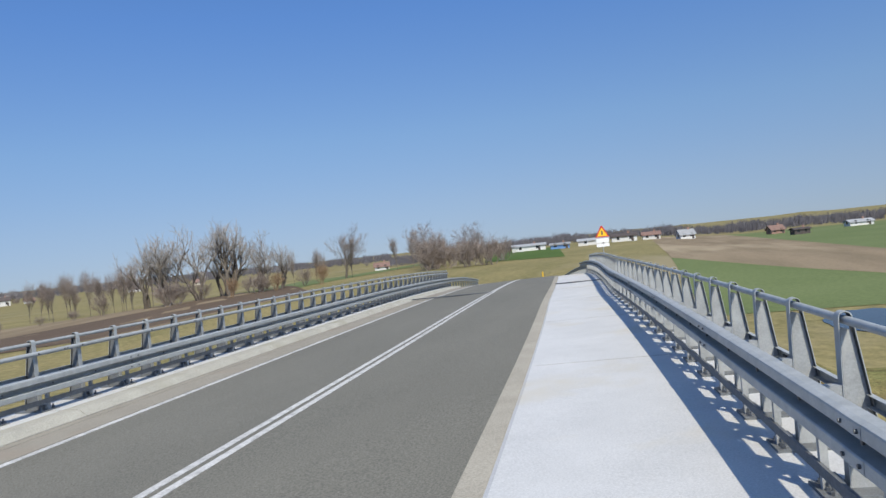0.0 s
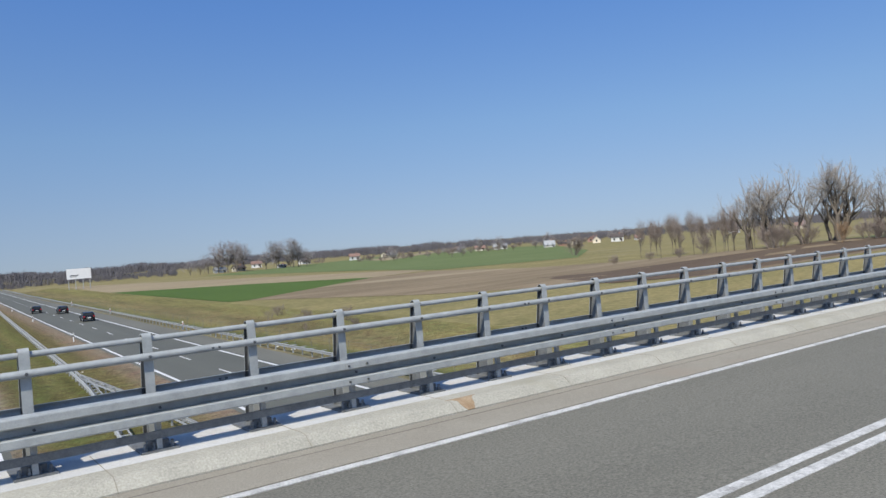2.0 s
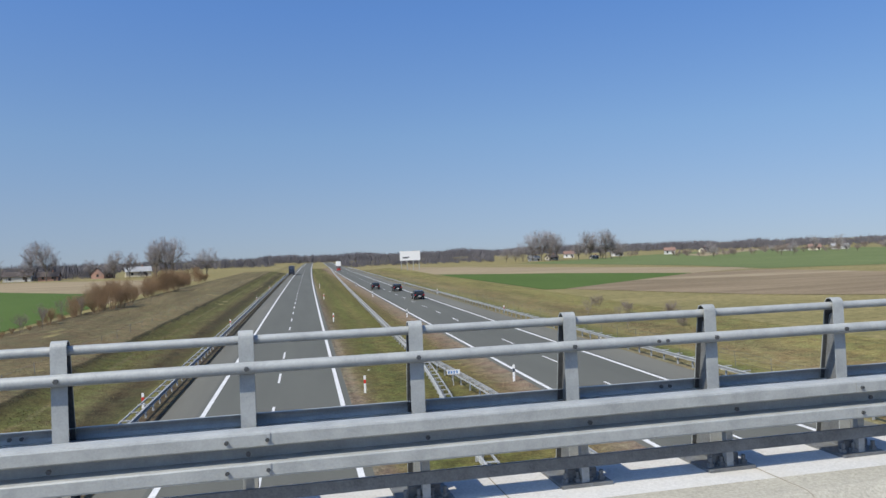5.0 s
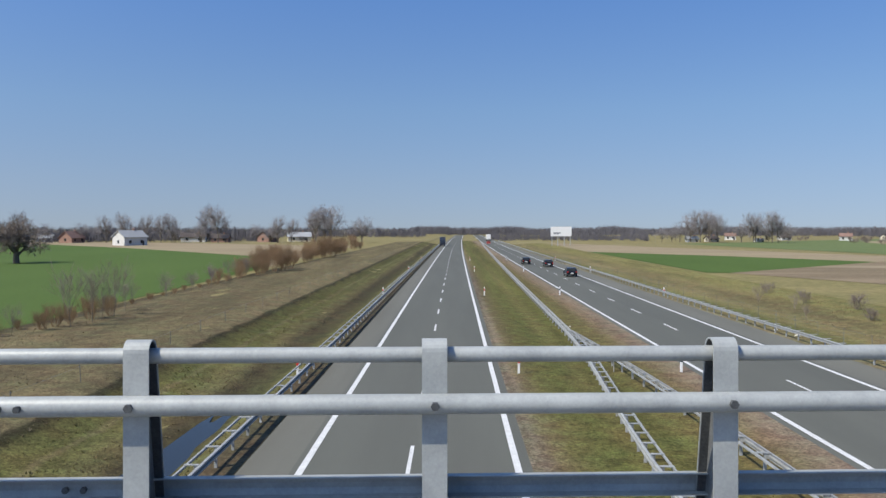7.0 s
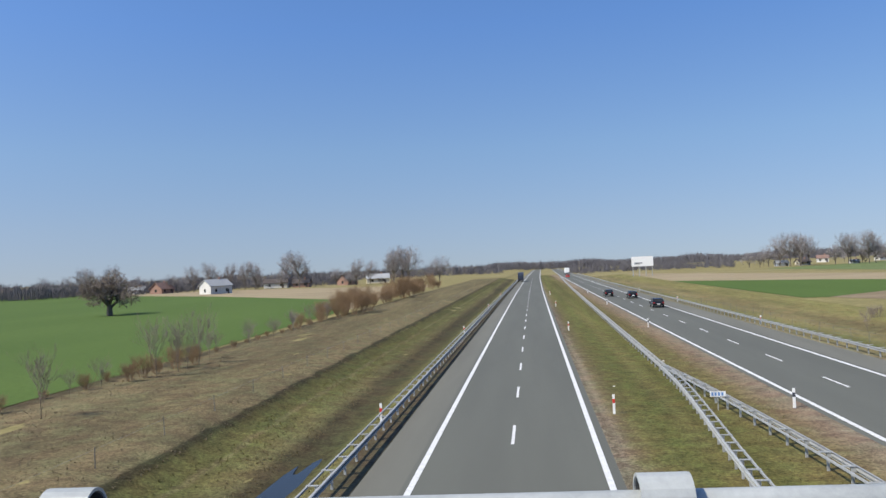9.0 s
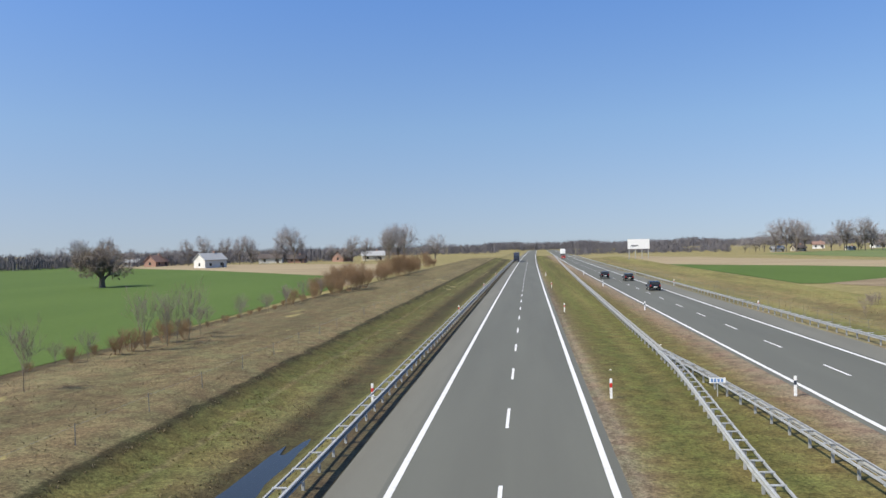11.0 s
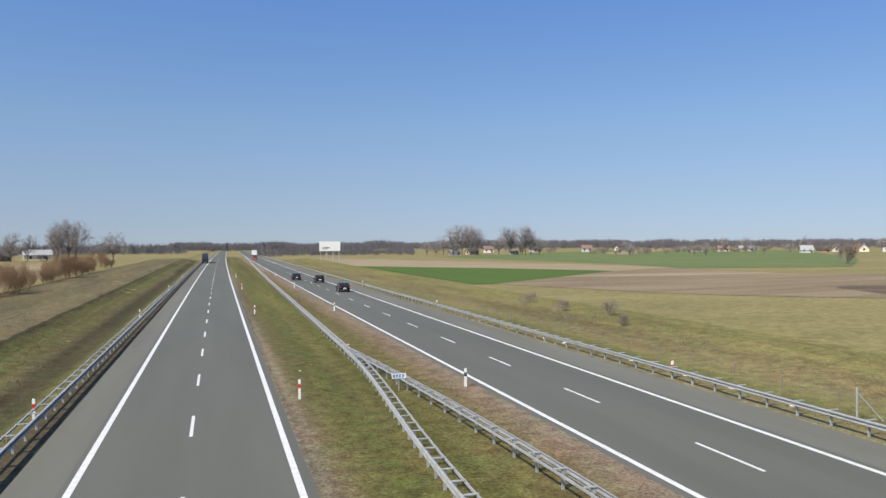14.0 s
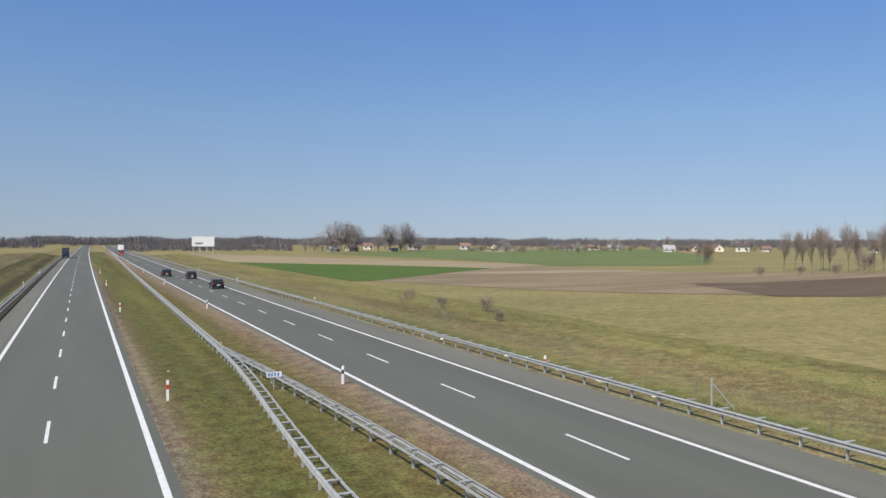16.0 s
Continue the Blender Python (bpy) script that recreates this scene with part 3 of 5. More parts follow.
sweep(bm, [[bp(7.62 + a * w, o, z) for a in (-1, -0.4, 0.3, 1)] + [bp(7.62 + a * w, o, z - 0.01) for a in (1, -1)] for o, z, w in ((-0.86, 6.2405, 0.26), (-0.905, 6.2395, 0.17), (-0.964, 6.2245, 0.12), (-1.03, 6.173, 0.11), (-1.103, 6.1175, 0.06))])
part("rust_stain", clean(bm), RUST, kerb, "brown rust stain running down")

# ---- splices of beam and pipe ----


def bolt_mesh(depth, reach):
    bm = bmesh.new()
    tube(bm, [(0, depth, 0), (0, depth - reach, 0)], 0.015, n=6)
    me = bpy.data.meshes.new("bolt")
    clean(bm).to_mesh(me)
    bm.free()
    me.materials.append(BOLT)
    return me


beam_bolt, pipe_bolt = bolt_mesh(-0.108, 0.02), bolt_mesh(-0.036, 0.02)
bm = bmesh.new()
prof = [(a - 0.003, TALL * b) for a, b in WBEAM]
sweep(bm, [[(x, a, b) for a, b in prof] + [(x, a + 0.002, b) for a, b in reversed(prof)] for x in (-0.17, 0.17)])
lap_me = bpy.data.meshes.new("beam_lap")
clean(bm).to_mesh(lap_me)
bm.free()
lap_me.materials.append(GALV)
for r, g in ((NORTH_RAIL, NORTH), (SOUTH_RAIL, SOUTH)):
    inv, side, o0 = r.matrix_basis.inverted(), g["side"], g["o0"]
    turn = Matrix.Rotation(0 if side > 0 else math.pi, 4, "Z")

    def fix(nm, me, s, o, z):
        q = new(nm, me)
        q.parent = r
        q.matrix_local = inv @ bframe(s, o, z) @ turn

    for k in range(-15, 46, 4):
        sk = k * SP + g["s_off"]
        fix("beam_lap", lap_me, sk - 0.02, o0 - side * (g["reach"] + 0.002), g["beam"])
        for dx in (-0.14, 0.13):
            for dz in (0.103, -0.103):
                fix("bolt", beam_bolt, sk + dx, o0 - side * g["reach"], g["beam"] + dz)
        for dx in (-0.04, 0.04):
            if side > 0:
                fix("bolt", pipe_bolt, sk - 1.75 + dx, o0 - side * 0.103, g["top"] - 0.213)
            fix("bolt", pipe_bolt, sk - 1.6 + dx, o0 + side * 0.165, g["top"] - 0.638)

# ---- fields and verges, draped a little above the ground ----


def field(name, corners, material, label, lift=0.03, d=12.0):
    """A field with the given corners in plan, cut fine enough to follow the ground."""
    bm = bmesh.new()
    bm.faces.new([bm.verts.new((x, y, 0)) for x, y in corners])
    xs, ys = [c[0] for c in corners], [c[1] for c in corners]
    for k, lo, hi in ((0, min(xs), max(xs)), (1, min(ys), max(ys))):
        n = min(40, max(1, round((hi - lo) / d)))
        for i in range(1, n):
            at = Vector((0, 0, 0))
            at[k] = lo + (hi - lo) * i / n
            nrm = Vector((1, 0, 0)) if k == 0 else Vector((0, 1, 0))
            bmesh.ops.bisect_plane(bm, geom=bm.verts[:] + bm.edges[:] + bm.faces[:], plane_co=at, plane_no=nrm)
    for v in bm.verts:
        v.co.z = ground_z(v.co.x, v.co.y) + lift
    bmesh.ops.recalc_face_normals(bm, faces=bm.faces)
    if sum(f.normal.z for f in bm.faces) < 0:
        bmesh.ops.reverse_faces(bm, faces=bm.faces)
    ob = part(name, bm, material, smooth=True)
    return tagged(ob, label, "field", kind="structure")


def run(name, xa, xb, y0, y1, material, label, lift=0.02, wob=0.0, dx=0.8, dy=4.0):
    """A long verge beside the motorway, following the ground, with slightly uneven edges."""
    bm = bmesh.new()
    ys = steps(y0, y1, dy)
    n = max(2, round((xb - xa) / dx))
    grid = []
    for y in ys:
        a = xa + wob * noise.noise((y * 0.11, xa, 0)) + wob * 0.6 * noise.noise((y * 0.4, xa, 3))
        b = xb + wob * noise.noise((y * 0.11, xb, 7)) + wob * 0.6 * noise.noise((y * 0.4, xb, 9))
        q = hwy_x(y)
        grid.append([bm.verts.new((a + (b - a) * i / n + q, y, ground_z(a + (b - a) * i / n + q, y) + lift)) for i in range(n + 1)])
    for r0, r1 in zip(grid, grid[1:]):
        for i in range(n):
            bm.faces.new((r0[i], r0[i + 1], r1[i + 1], r1[i]))
    return tagged(part(name, bm, material, smooth=True), label, "verge", kind="structure")


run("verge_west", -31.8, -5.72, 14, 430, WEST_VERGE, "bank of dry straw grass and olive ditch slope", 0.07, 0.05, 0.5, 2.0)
run("verge_median", 4.1, 14.95, -60, 500, MEDIAN, "mown olive grass with dusty soil edges", 0.055, 0.0, 0.6, 4.0)
run("verge_east", 25.75, 47.5, -60, 430, EAST_VERGE, "rough straw-coloured grass beside the hard shoulder", 0.05, 0.05, 0.8, 3.0)
field("field_west_crop", [(-32, -90), (-32, 64), (-33, 102), (-34.5, 152), (-46, 203), (-122, 295), (-260, 430), (-700, 430), (-700, -90)], CROP, "bright green winter crop", 0.05)
field("field_west_stubble", [(-34.5, 152), (-40, 330), (-150, 400), (-260, 430), (-122, 295), (-46, 203)], STUBBLE, "pale brown stubble field", 0.04)
field("field_green_wedge", [(49, 278), (49, 150), (53, 149), (106, 196), (83, 236)], CROP, "dark green crop in a wedge", 0.06)
field("field_pale_strip", [(49, 278), (83, 236), (106, 196), (139, 212), (107, 301), (55, 450)], STUBBLE, "pale straw stubble strip", 0.05)
field("field_brown", [(53, 149), (106, 196), (129, 200), (133, 160), (150, 140), (190, 100), (140, 58), (97, 72), (86, 90), (70, 111)], PLOUGHED, "brown harrowed field with pale streaks", 0.05)
field("field_dark_soil", [(98, 114), (105, 105), (135, 92), (180, 84), (140, 60), (97, 74), (88, 84)], SOIL, "dark ploughed soil", 0.08)
field("field_far_green", [(120, 420), (330, 600), (412, 605), (392, 446), (257, 265), (182, 192), (132, 203), (138, 258)], CROP_PALE, "green far field before the village", 0.07)
field("field_track", [(229, 411), (245, 470), (520, 760), (487, 698)], STUBBLE, "pale farm track", 0.1)
field("field_east_green", [(76, -8), (150, -8), (104, -31), (80, -43), (76, -40)], CROP_PALE, "pale green meadow beside the pond", 0.05)
field("field_east_brown", [(150, -8), (430, -8), (430, -46), (160, -47), (95, -47), (80, -43), (104, -31)], PLOUGHED, "brown harrowed field on flat ground", 0.06)
field("field_east_far", [(430, -46), (430, -160), (110, -100), (95, -47), (160, -47)], CROP_PALE, "green field beyond the brown one", 0.06)
field("field_bridge_end", [(200, 16), (400, 38), (400, 72), (215, 40)], CROP, "bright green crop beyond the bridge end", 0.07)
field("field_north_east", [(150, 68), (330, 78), (330, 150), (180, 118)], CROP_PALE, "green meadow behind the trees", 0.06)


def pool(name, x0, x1, y0, y1, z, wob, label):
    bm = bmesh.new()
    n = 40
    c = bm.verts.new(((x0 + x1) / 2, (y0 + y1) / 2, z))
    ring = []
    for i in range(n):
        a = 2 * math.pi * i / n
        k = 1 + wob * noise.noise((math.cos(a) * 2, math.sin(a) * 2, x0))
        ring.append(bm.verts.new(((x0 + x1) / 2 + k * (x1 - x0) / 2 * math.cos(a), (y0 + y1) / 2 + k * (y1 - y0) / 2 * math.sin(a), z)))
    for i in range(n):
        bm.faces.new((c, ring[i], ring[(i + 1) % n]))
    return tagged(part(name, clean(bm), WATER), label, "water", kind="structure")


pool("water_ditch", -10.7, -8.3, -20, 42, -0.80, 0.3, "still water standing in the ditch")
pool("water_pond", 58, 74, -25, -16, ground_z(66, -20) + 0.06, 0.3, "blue flooded patch in the meadow")

# ---- guardrails along the motorway ----


def guardrail(name, xf, y0, y1, sides, label, step=2.0, near=150.0, ladder=False):
    """W-beams on posts; sides: -1 beam to the west, 1 to the east; ladder: a thin second rail behind, on rungs."""
    r = empty(name, label, "guardrail", "motorway guardrails")

    def rail(off, sd, prof, nm):
        bm = bmesh.new()
        rings = []
        for y in steps(y0, y1, 4.0):
            x, z = xf(y), ground_z(xf(y), y)
            rings.append([(x + sd * (off - a), y, z + b) for a, b in prof])
        sweep(bm, rings)
        part(nm, clean(bm), GALV_OLD, r)

    beam = [(0.7 * a, 0.64 + 0.58 * b) for a, b in WBEAM]
    for sd in sides:
        rail(0.14, sd, beam + [(a + 0.006, b) for a, b in reversed(beam)], "crash_beam")
        if ladder:
            rail(-0.32, sd, [(-0.03, 0.66), (0.03, 0.66), (0.03, 0.74), (-0.03, 0.74)], "rear_rail")
    bm = bmesh.new()
    box(bm, -0.05, 0.05, -0.03, 0.03, -0.4, 0.72)
    if len(sides) == 2:
        box(bm, -0.16, 0.16, -0.06, 0.06, 0.55, 0.69)
    else:
        sd = sides[0]
        box(bm, *sorted((0, sd * 0.16)), -0.05, 0.05, 0.55, 0.69)
        box(bm, *sorted((sd * 0.10, -sd * 0.36)), -0.06, 0.06, 0.735, 0.765)
    me = bpy.data.meshes.new("post")
    clean(bm).to_mesh(me)
    bm.free()
    me.materials.append(GALV_OLD)
    far = []
    y = y0
    while y <= y1:
        if y < near:
            p = new("post", me)
            p.parent = r
            p.location = (xf(y), y, ground_z(xf(y), y))
        else:
            far.append((xf(y), y))
        y += step
    if far:
        bm = bmesh.new()
        for x, y in far:
            z = ground_z(x, y)
            box(bm, x - 0.05, x + 0.05, y - 0.05, y + 0.05, z - 0.3, z + 0.70)
        tagged(part("far_posts", clean(bm), GALV_OLD, r), kind="stuff")
    return r


guardrail("guardrail", lambda y: -6.5 + hwy_x(y), -30, 480, (1,), "grey steel guardrail beside the hard shoulder and ditch", 2.0, 150, True)
guardrail("guardrail", lambda y: 26.2 + hwy_x(y), -30, 480, (-1,), "grey steel guardrail beside the meadow verge")
guardrail("guardrail", lambda y: 9.85 + 0.012 * (y - 60.3) + hwy_x(y), 60.8, 480, (-1, 1), "double-sided steel guardrail in the grass median")
guardrail("guardrail", lambda y: 9.85 - 1.95 * smooth(60.8, 22.8, y), -30, 60.8, (-1,), "steel guardrail branch curving off the median rail", 1.33, 150, True)
guardrail("guardrail", lambda y: 9.95 + 1.95 * (1 - ((y - 20.8) / 40) ** 2) if y > 20.8 else 11.9, -30, 60.8, (1,), "steel guardrail branch along the median verge", 2.0, 150, True)

def delineator(x, y, red, rail_top=False):
    e = empty("delineator_post", ("white plastic delineator post with red band" if red else "white plastic delineator post in the grass") + (" behind the guardrail" if rail_top else ""), "delineator", "delineator posts")
    e.location = (x, y, ground_z(x, y))
    bm = bmesh.new()
    sweep(bm, [[(-0.06 * k, -0.05 * k, z), (0.06 * k, -0.05 * k, z), (0.06 * k, 0.05 * k, z - (0.05 if z > 1 else 0)), (-0.06 * k, 0.05 * k, z - (0.05 if z > 1 else 0))] for z, k in ((-0.2, 1), (1.0, 1), (1.08, 0.85))])
    part("body", clean(bm), WHITE_PAINT, e)
    bm = bmesh.new()
    box(bm, -0.065, 0.065, -0.055, 0.055, 0.62, 0.84)
    part("band", clean(bm), RED_PAINT if red else BAR, e, "red reflector band" if red else "dark reflector band")
    return e


for y in (47.3, 97.3, 147.3, 197.3):
    q = hwy_x(y)
    delineator(5.08 + q, y, True)
    delineator(14.22 + q, y + 0.4, False)
    delineator(-7.05 + q, y - 1.1, True, True)
    delineator(26.35 + q, y - 1.1, True, True)

km = empty("kilometre_sign", "small white kilometre plate with blue print on a post", "road sign")
km.location = (10.55, 48.1, ground_z(10.55, 48.1))
bm = bmesh.new()
tube(bm, [(0, 0, -0.3), (0, 0, 1.0)], 0.03)
part("post", clean(bm), GALV_OLD, km)
bm = bmesh.new()
box(bm, -0.40, 0.40, -0.045, -0.03, 0.74, 1.02)
plate = part("plate", clean(bm), WHITE_PAINT, km)
bm = bmesh.new()
for x in (-0.33, -0.17, 0.0, 0.17):
    box(bm, x, x + 0.11, -0.05, -0.046, 0.79, 0.97)
part("print", clean(bm), BLUE, plate, "blue print bars")

# ---- billboard ----
bb = empty("billboard", "large white roadside billboard with dark print on steel legs", "billboard")
bb.location = (52.3, 369, 0)
bm = bmesh.new()
box(bm, -4.9, 4.9, 0, 0.3, 4.25, 8.75)
panel = part("panel", clean(bm), WHITE_PAINT, bb)
bm = bmesh.new()
for x0, x1, z0, z1 in ((-3.6, -0.2, 5.6, 6.0), (-3.6, -1.0, 5.2, 5.4)):
    box(bm, x0, x1, -0.03, 0.0, z0, z1)
part("print", clean(bm), BAR, panel, "dark unreadable print")
for x in (-4.3, -1.5, 1.5, 4.3):
    bm = bmesh.new()
    box(bm, x - 0.15, x + 0.15, 0.05, 0.35, ground_z(52.3 + x, 369) - 0.3, 4.3)
    part("leg", clean(bm), GALV_OLD, bb)

# ---- trees ----


def grow(bm_t, bm_c, p, d, length, r, level, rng, g):
    """A limb that bends a little, forks and tapers; thick limbs go into the trunk's mesh, thin ones into the crown's."""
    pts, q, v = [p], Vector(p), Vector(d)
    n = 3 if level < 3 else 2
    for i in range(n):
        v = (v + Vector((rng.gauss(0, g["twist"]), rng.gauss(0, g["twist"]), rng.gauss(0, g["twist"]) + g["up"]))).normalized()
        q = q + v * length / n
        pts.append(q.copy())
    tube(bm_t if r > g["thick"] else bm_c, pts, max(r, g["fine"]), max(r * 0.62, g["fine"] * 0.7), 6 if level == 0 else (5 if r > g["thick"] else 3), cap=False)
    if level >= g["limit"]:
        return
    kids = rng.randint(*g["kids"]) + (g["main"] if level == 0 else 0)
    for k in range(kids):
        f = rng.uniform(0.35, 1.0) if k else 1.0
        i = min(n - 1, int(f * n))
        base = Vector(pts[i]).lerp(Vector(pts[i + 1]), f * n - i)
        ax = v.orthogonal().normalized()
        ax.rotate(Matrix.Rotation(rng.uniform(0, 2 * math.pi), 3, v))
        nd = v.copy()
        nd.rotate(Matrix.Rotation(radians(rng.uniform(0.5, 1.1) * g["spread"]), 3, ax))
        grow(bm_t, bm_c, base, nd, length * rng.uniform(0.62, 0.9), r * rng.uniform(0.42, 0.58), level + 1, rng, g)


def shoots(bt, bc, height, count, slim, rise, rng):
    """Fine twigs that spring from the upper limbs, outwards and upwards."""
    roots = [v.co.copy() for v in list(bt.verts) + list(bc.verts) if v.co.z > 0.36 * height]
    mid = Vector((0, 0, 0.55 * height))
    for k in range(count):
        p = roots[rng.randrange(len(roots))]
        d = (p - mid).normalized() * 0.5 + Vector((rng.gauss(0, 0.6), rng.gauss(0, 0.6), rng.gauss(0, 0.4) + rise))
        d = d.normalized() * height * rng.uniform(0.05, 0.13)
        side = d.orthogonal().normalized()
        side.rotate(Matrix.Rotation(rng.uniform(0, 6.283), 3, d.normalized()))
        side *= slim * rng.uniform(0.6, 1.0)
        n = [bc.verts.new(q) for q in (p - side, p + side, p + d)]
        bc.faces.new(n)


def tree(name, label, seed, height, r, spread, up, limit=5, stems=1, trunk=0.3, twig=None, group="bare trees", category="tree", lean=0.1, thick=0.05, kids=(2, 4), fine=0.02, wide=1.0, twist=0.10, main=2, twigs=0, slim=0.06, rise=0.4):
    rng = random.Random(seed)
    e = empty(name, label, category, group)
    bt, bc = bmesh.new(), bmesh.new()
    g = dict(spread=spread, up=up, twist=twist, limit=limit, thick=thick, kids=kids, fine=fine, main=main)
    for k in range(stems):
        a = rng.uniform(0, 6.28)
        p = Vector((0.4 * (stems > 1) * math.cos(a), 0.4 * (stems > 1) * math.sin(a), -0.2))
        d = Vector((lean * math.cos(a), lean * math.sin(a), 1)).normalized()
        grow(bt, bc, p, d, height * trunk, r * rng.uniform(0.7, 1), 0, rng, g)
    top = max([v.co.z for v in bt.verts] + [v.co.z for v in bc.verts])
    k = height / top
    for b in (bt, bc):
        for v in b.verts:
            v.co = Vector((v.co.x * k * wide, v.co.y * k * wide, v.co.z * k))
    if twigs:
        shoots(bt, bc, height, twigs, slim, rise, rng)
    part("trunk", bt, BARK, e, smooth=True)
    part("crown", bc, twig or TWIG, e, "bare twigs", smooth=True)
    return e


def at(x, y, turn=0.0, size=1.0):
    return Matrix.Translation((x, y, ground_z(x, y) - 0.1)) @ Matrix.Rotation(turn, 4, "Z") @ Matrix.Scale(size, 4)


def plant(src, x, y, turn=0.0, size=1.0):
    """A further tree like src, turned and scaled."""
    src.scale = (1, 1, 1)
    c = copy_thing(src, Matrix.Translation((x, y, ground_z(x, y) - 0.1)) @ Matrix.Rotation(turn, 4, "Z"))
    c.scale = (size, size, size)
    return c


def first(src, x, y, turn=0.0):
    src.location = (x, y, ground_z(x, y) - 0.1)
    src.rotation_euler = (0, 0, turn)
    return src


rnd = random.Random(5)

# old pollard willows beyond the east end
w1 = first(tree("willow_tree", "old bare willow with upright grey shoots", 3, 17.0, 0.62, 34, 0.13, 5, 2, 0.26, SHOOT, "bare trees", "tree", 0.22, 0.06, (2, 3), 0.035, 1.0, 0.15, 1, 700, 0.035, 1.5), 151.5, 91)
w2 = first(tree("willow_tree", "old bare willow with upright grey shoots", 8, 17.0, 0.6, 34, 0.13, 5, 2, 0.25, SHOOT, "bare trees", "tree", 0.25, 0.06, (2, 3), 0.035, 1.0, 0.15, 1, 700, 0.035, 1.5), 154, 84.5)
w3 = first(tree("willow_tree", "leaning bare willow with thick grey limbs", 21, 13.5, 0.5, 36, 0.11, 5, 2, 0.26, SHOOT, "bare trees", "tree", 0.4, 0.06, (2, 3), 0.035, 1.0, 0.15, 1, 700, 0.035, 1.5), 151, 98.5)
plant(w1, 157, 79.0, 2.1, 0.80)
plant(w2, 148, 96, 1.3, 0.92)
plant(w3, 158, 75, 4.0, 0.75)
plant(w1, 158, 89, 3.7, 0.95)
plant(w2, 148, 102, 2.4, 0.75)
plant(w3, 156, 86, 5.1, 1.1)
bush = tree("thicket_bush", "tangled bare thicket of brown twigs", 31, 5.5, 0.07, 34, 0.05, 3, 6, 0.36, None, "bare thickets", "bush", 0.5, 0.07, (3, 4), 0.02, 1.0, 0.1, 2, 300, 0.025, 0.6)
first(bush, 146, 112)
for k in range(15):
    u = rnd.random()
    plant(bush, 134 + 24 * u + rnd.uniform(-5, 5), 130 - 58 * u + rnd.uniform(-6, 6), rnd.uniform(0, 6), rnd.uniform(0.5, 1.15) * (0.45 + 0.55 * min(1, 1.6 * u)))
red_bush = first(tree("willow_bush", "reddish-brown leafless willow bush", 44, 6.0, 0.05, 24, 0.10, 3, 12, 0.40, TWIG_RED, "reddish bushes", "bush", 0.35, 0.06, (3, 4), 0.012), -29, 141)
for x, y, s in ((-29.5, 137, 0.95), (-31.5, 139, 0.9), (-32.5, 144, 0.8), (-33, 203, 1.1), (-34, 196, 0.9), (-33.5, 222, 0.9), (-30, 133, 0.8), (-28.6, 146, 0.7), (-30.5, 198, 1.15), (-30.0, 205, 1.0), (-32, 214, 1.05), (-31, 228, 0.8), (-34, 250, 1.0), (-36, 285, 1.1), (-30.0, 128, 0.5), (-30.2, 118, 0.4), (-30.5, 108, 0.45), (-33, 270, 0.8), (144, 79, 0.8), (152, 73, 0.75), (160, 66, 0.9)):
    plant(red_bush, x, y, rnd.uniform(0, 6), s)
for k in range(30):
    y = rnd.uniform(122, 290)
    plant(red_bush, -31 - 0.018 * (y - 120) + rnd.uniform(-2.2, 1.5), y, rnd.uniform(0, 6), rnd.uniform(0.3, 0.75))
# brush among the saplings and along the crop's edge
for k in range(5):
    plant(red_bush, -28.2 + rnd.uniform(-1.0, 0.8), 60 + 2.4 * k + rnd.uniform(-0.6, 0.6), rnd.uniform(0, 6), rnd.uniform(0.22, 0.42))
for k in range(22):
    plant(red_bush, -30.6 + rnd.uniform(-0.7, 0.5), 38 + 3.9 * k + rnd.uniform(-1.5, 1.5), rnd.uniform(0, 6), rnd.uniform(0.10, 0.28))
# slim trees in rows
slim = first(tree("alder_tree", "slim bare alder beside the field edge", 12, 11.5, 0.30, 26, 0.06, 4, 1, 0.55, None, "bare trees", "tree", 0.05, 0.05, (3, 4), 0.022, 0.5, 0.07, 8, 600, 0.028, 0.6), 169, 152)
slim2 = first(tree("alder_tree", "slim bare alder beside the field edge", 15, 10.8, 0.28, 26, 0.07, 4, 1, 0.58, None, "bare trees", "tree", 0.05, 0.05, (3, 4), 0.022, 0.5, 0.07, 8, 600, 0.028, 0.6), 172, 151)
for k, (x, y) in enumerate(((173.5, 150), (178, 148), (180, 147), (180.5, 139), (171, 128), (173, 127), (175, 143), (166, 131), (168, 122), (165, 118), (176, 120), (183, 134), (162, 116), (184, 152), (190, 146))):
    plant((slim, slim2)[k % 2], x, y, rnd.uniform(0, 6), rnd.uniform(0.85, 1.2))
for k, (x, y, s) in enumerate(((176, 80, 0.75), (184, 77.5, 0.8), (186, 77, 0.75), (200, 74, 0.9), (225, 69, 1.0), (232, 66, 1.2), (150, 128, 0.9))):
    plant((slim2, slim)[k % 2], x, y, rnd.uniform(0, 6), s)
fork = first(tree("ash_tree", "forked bare ash tree in a meadow", 27, 15.0, 0.30, 28, 0.09, 5, 3, 0.36, None, "bare trees", "tree", 0.25, 0.05, (2, 3), 0.03, 1.0, 0.1, 2, 700, 0.035, 0.7), 192, 73)
oak = first(tree("oak_tree", "broad bare oak tree", 52, 15.0, 0.42, 46, 0.03, 4, 1, 0.30, TWIG_HAZED, "bare trees", "tree", 0.05, 0.06, (3, 4), 0.035, 1.0, 0.10, 5, 1700, 0.045, 0.3), 248, 66)
plant(oak, 300, 62, 1.2, 1.0)
plant(oak, 290, 58, 2.2, 0.7)
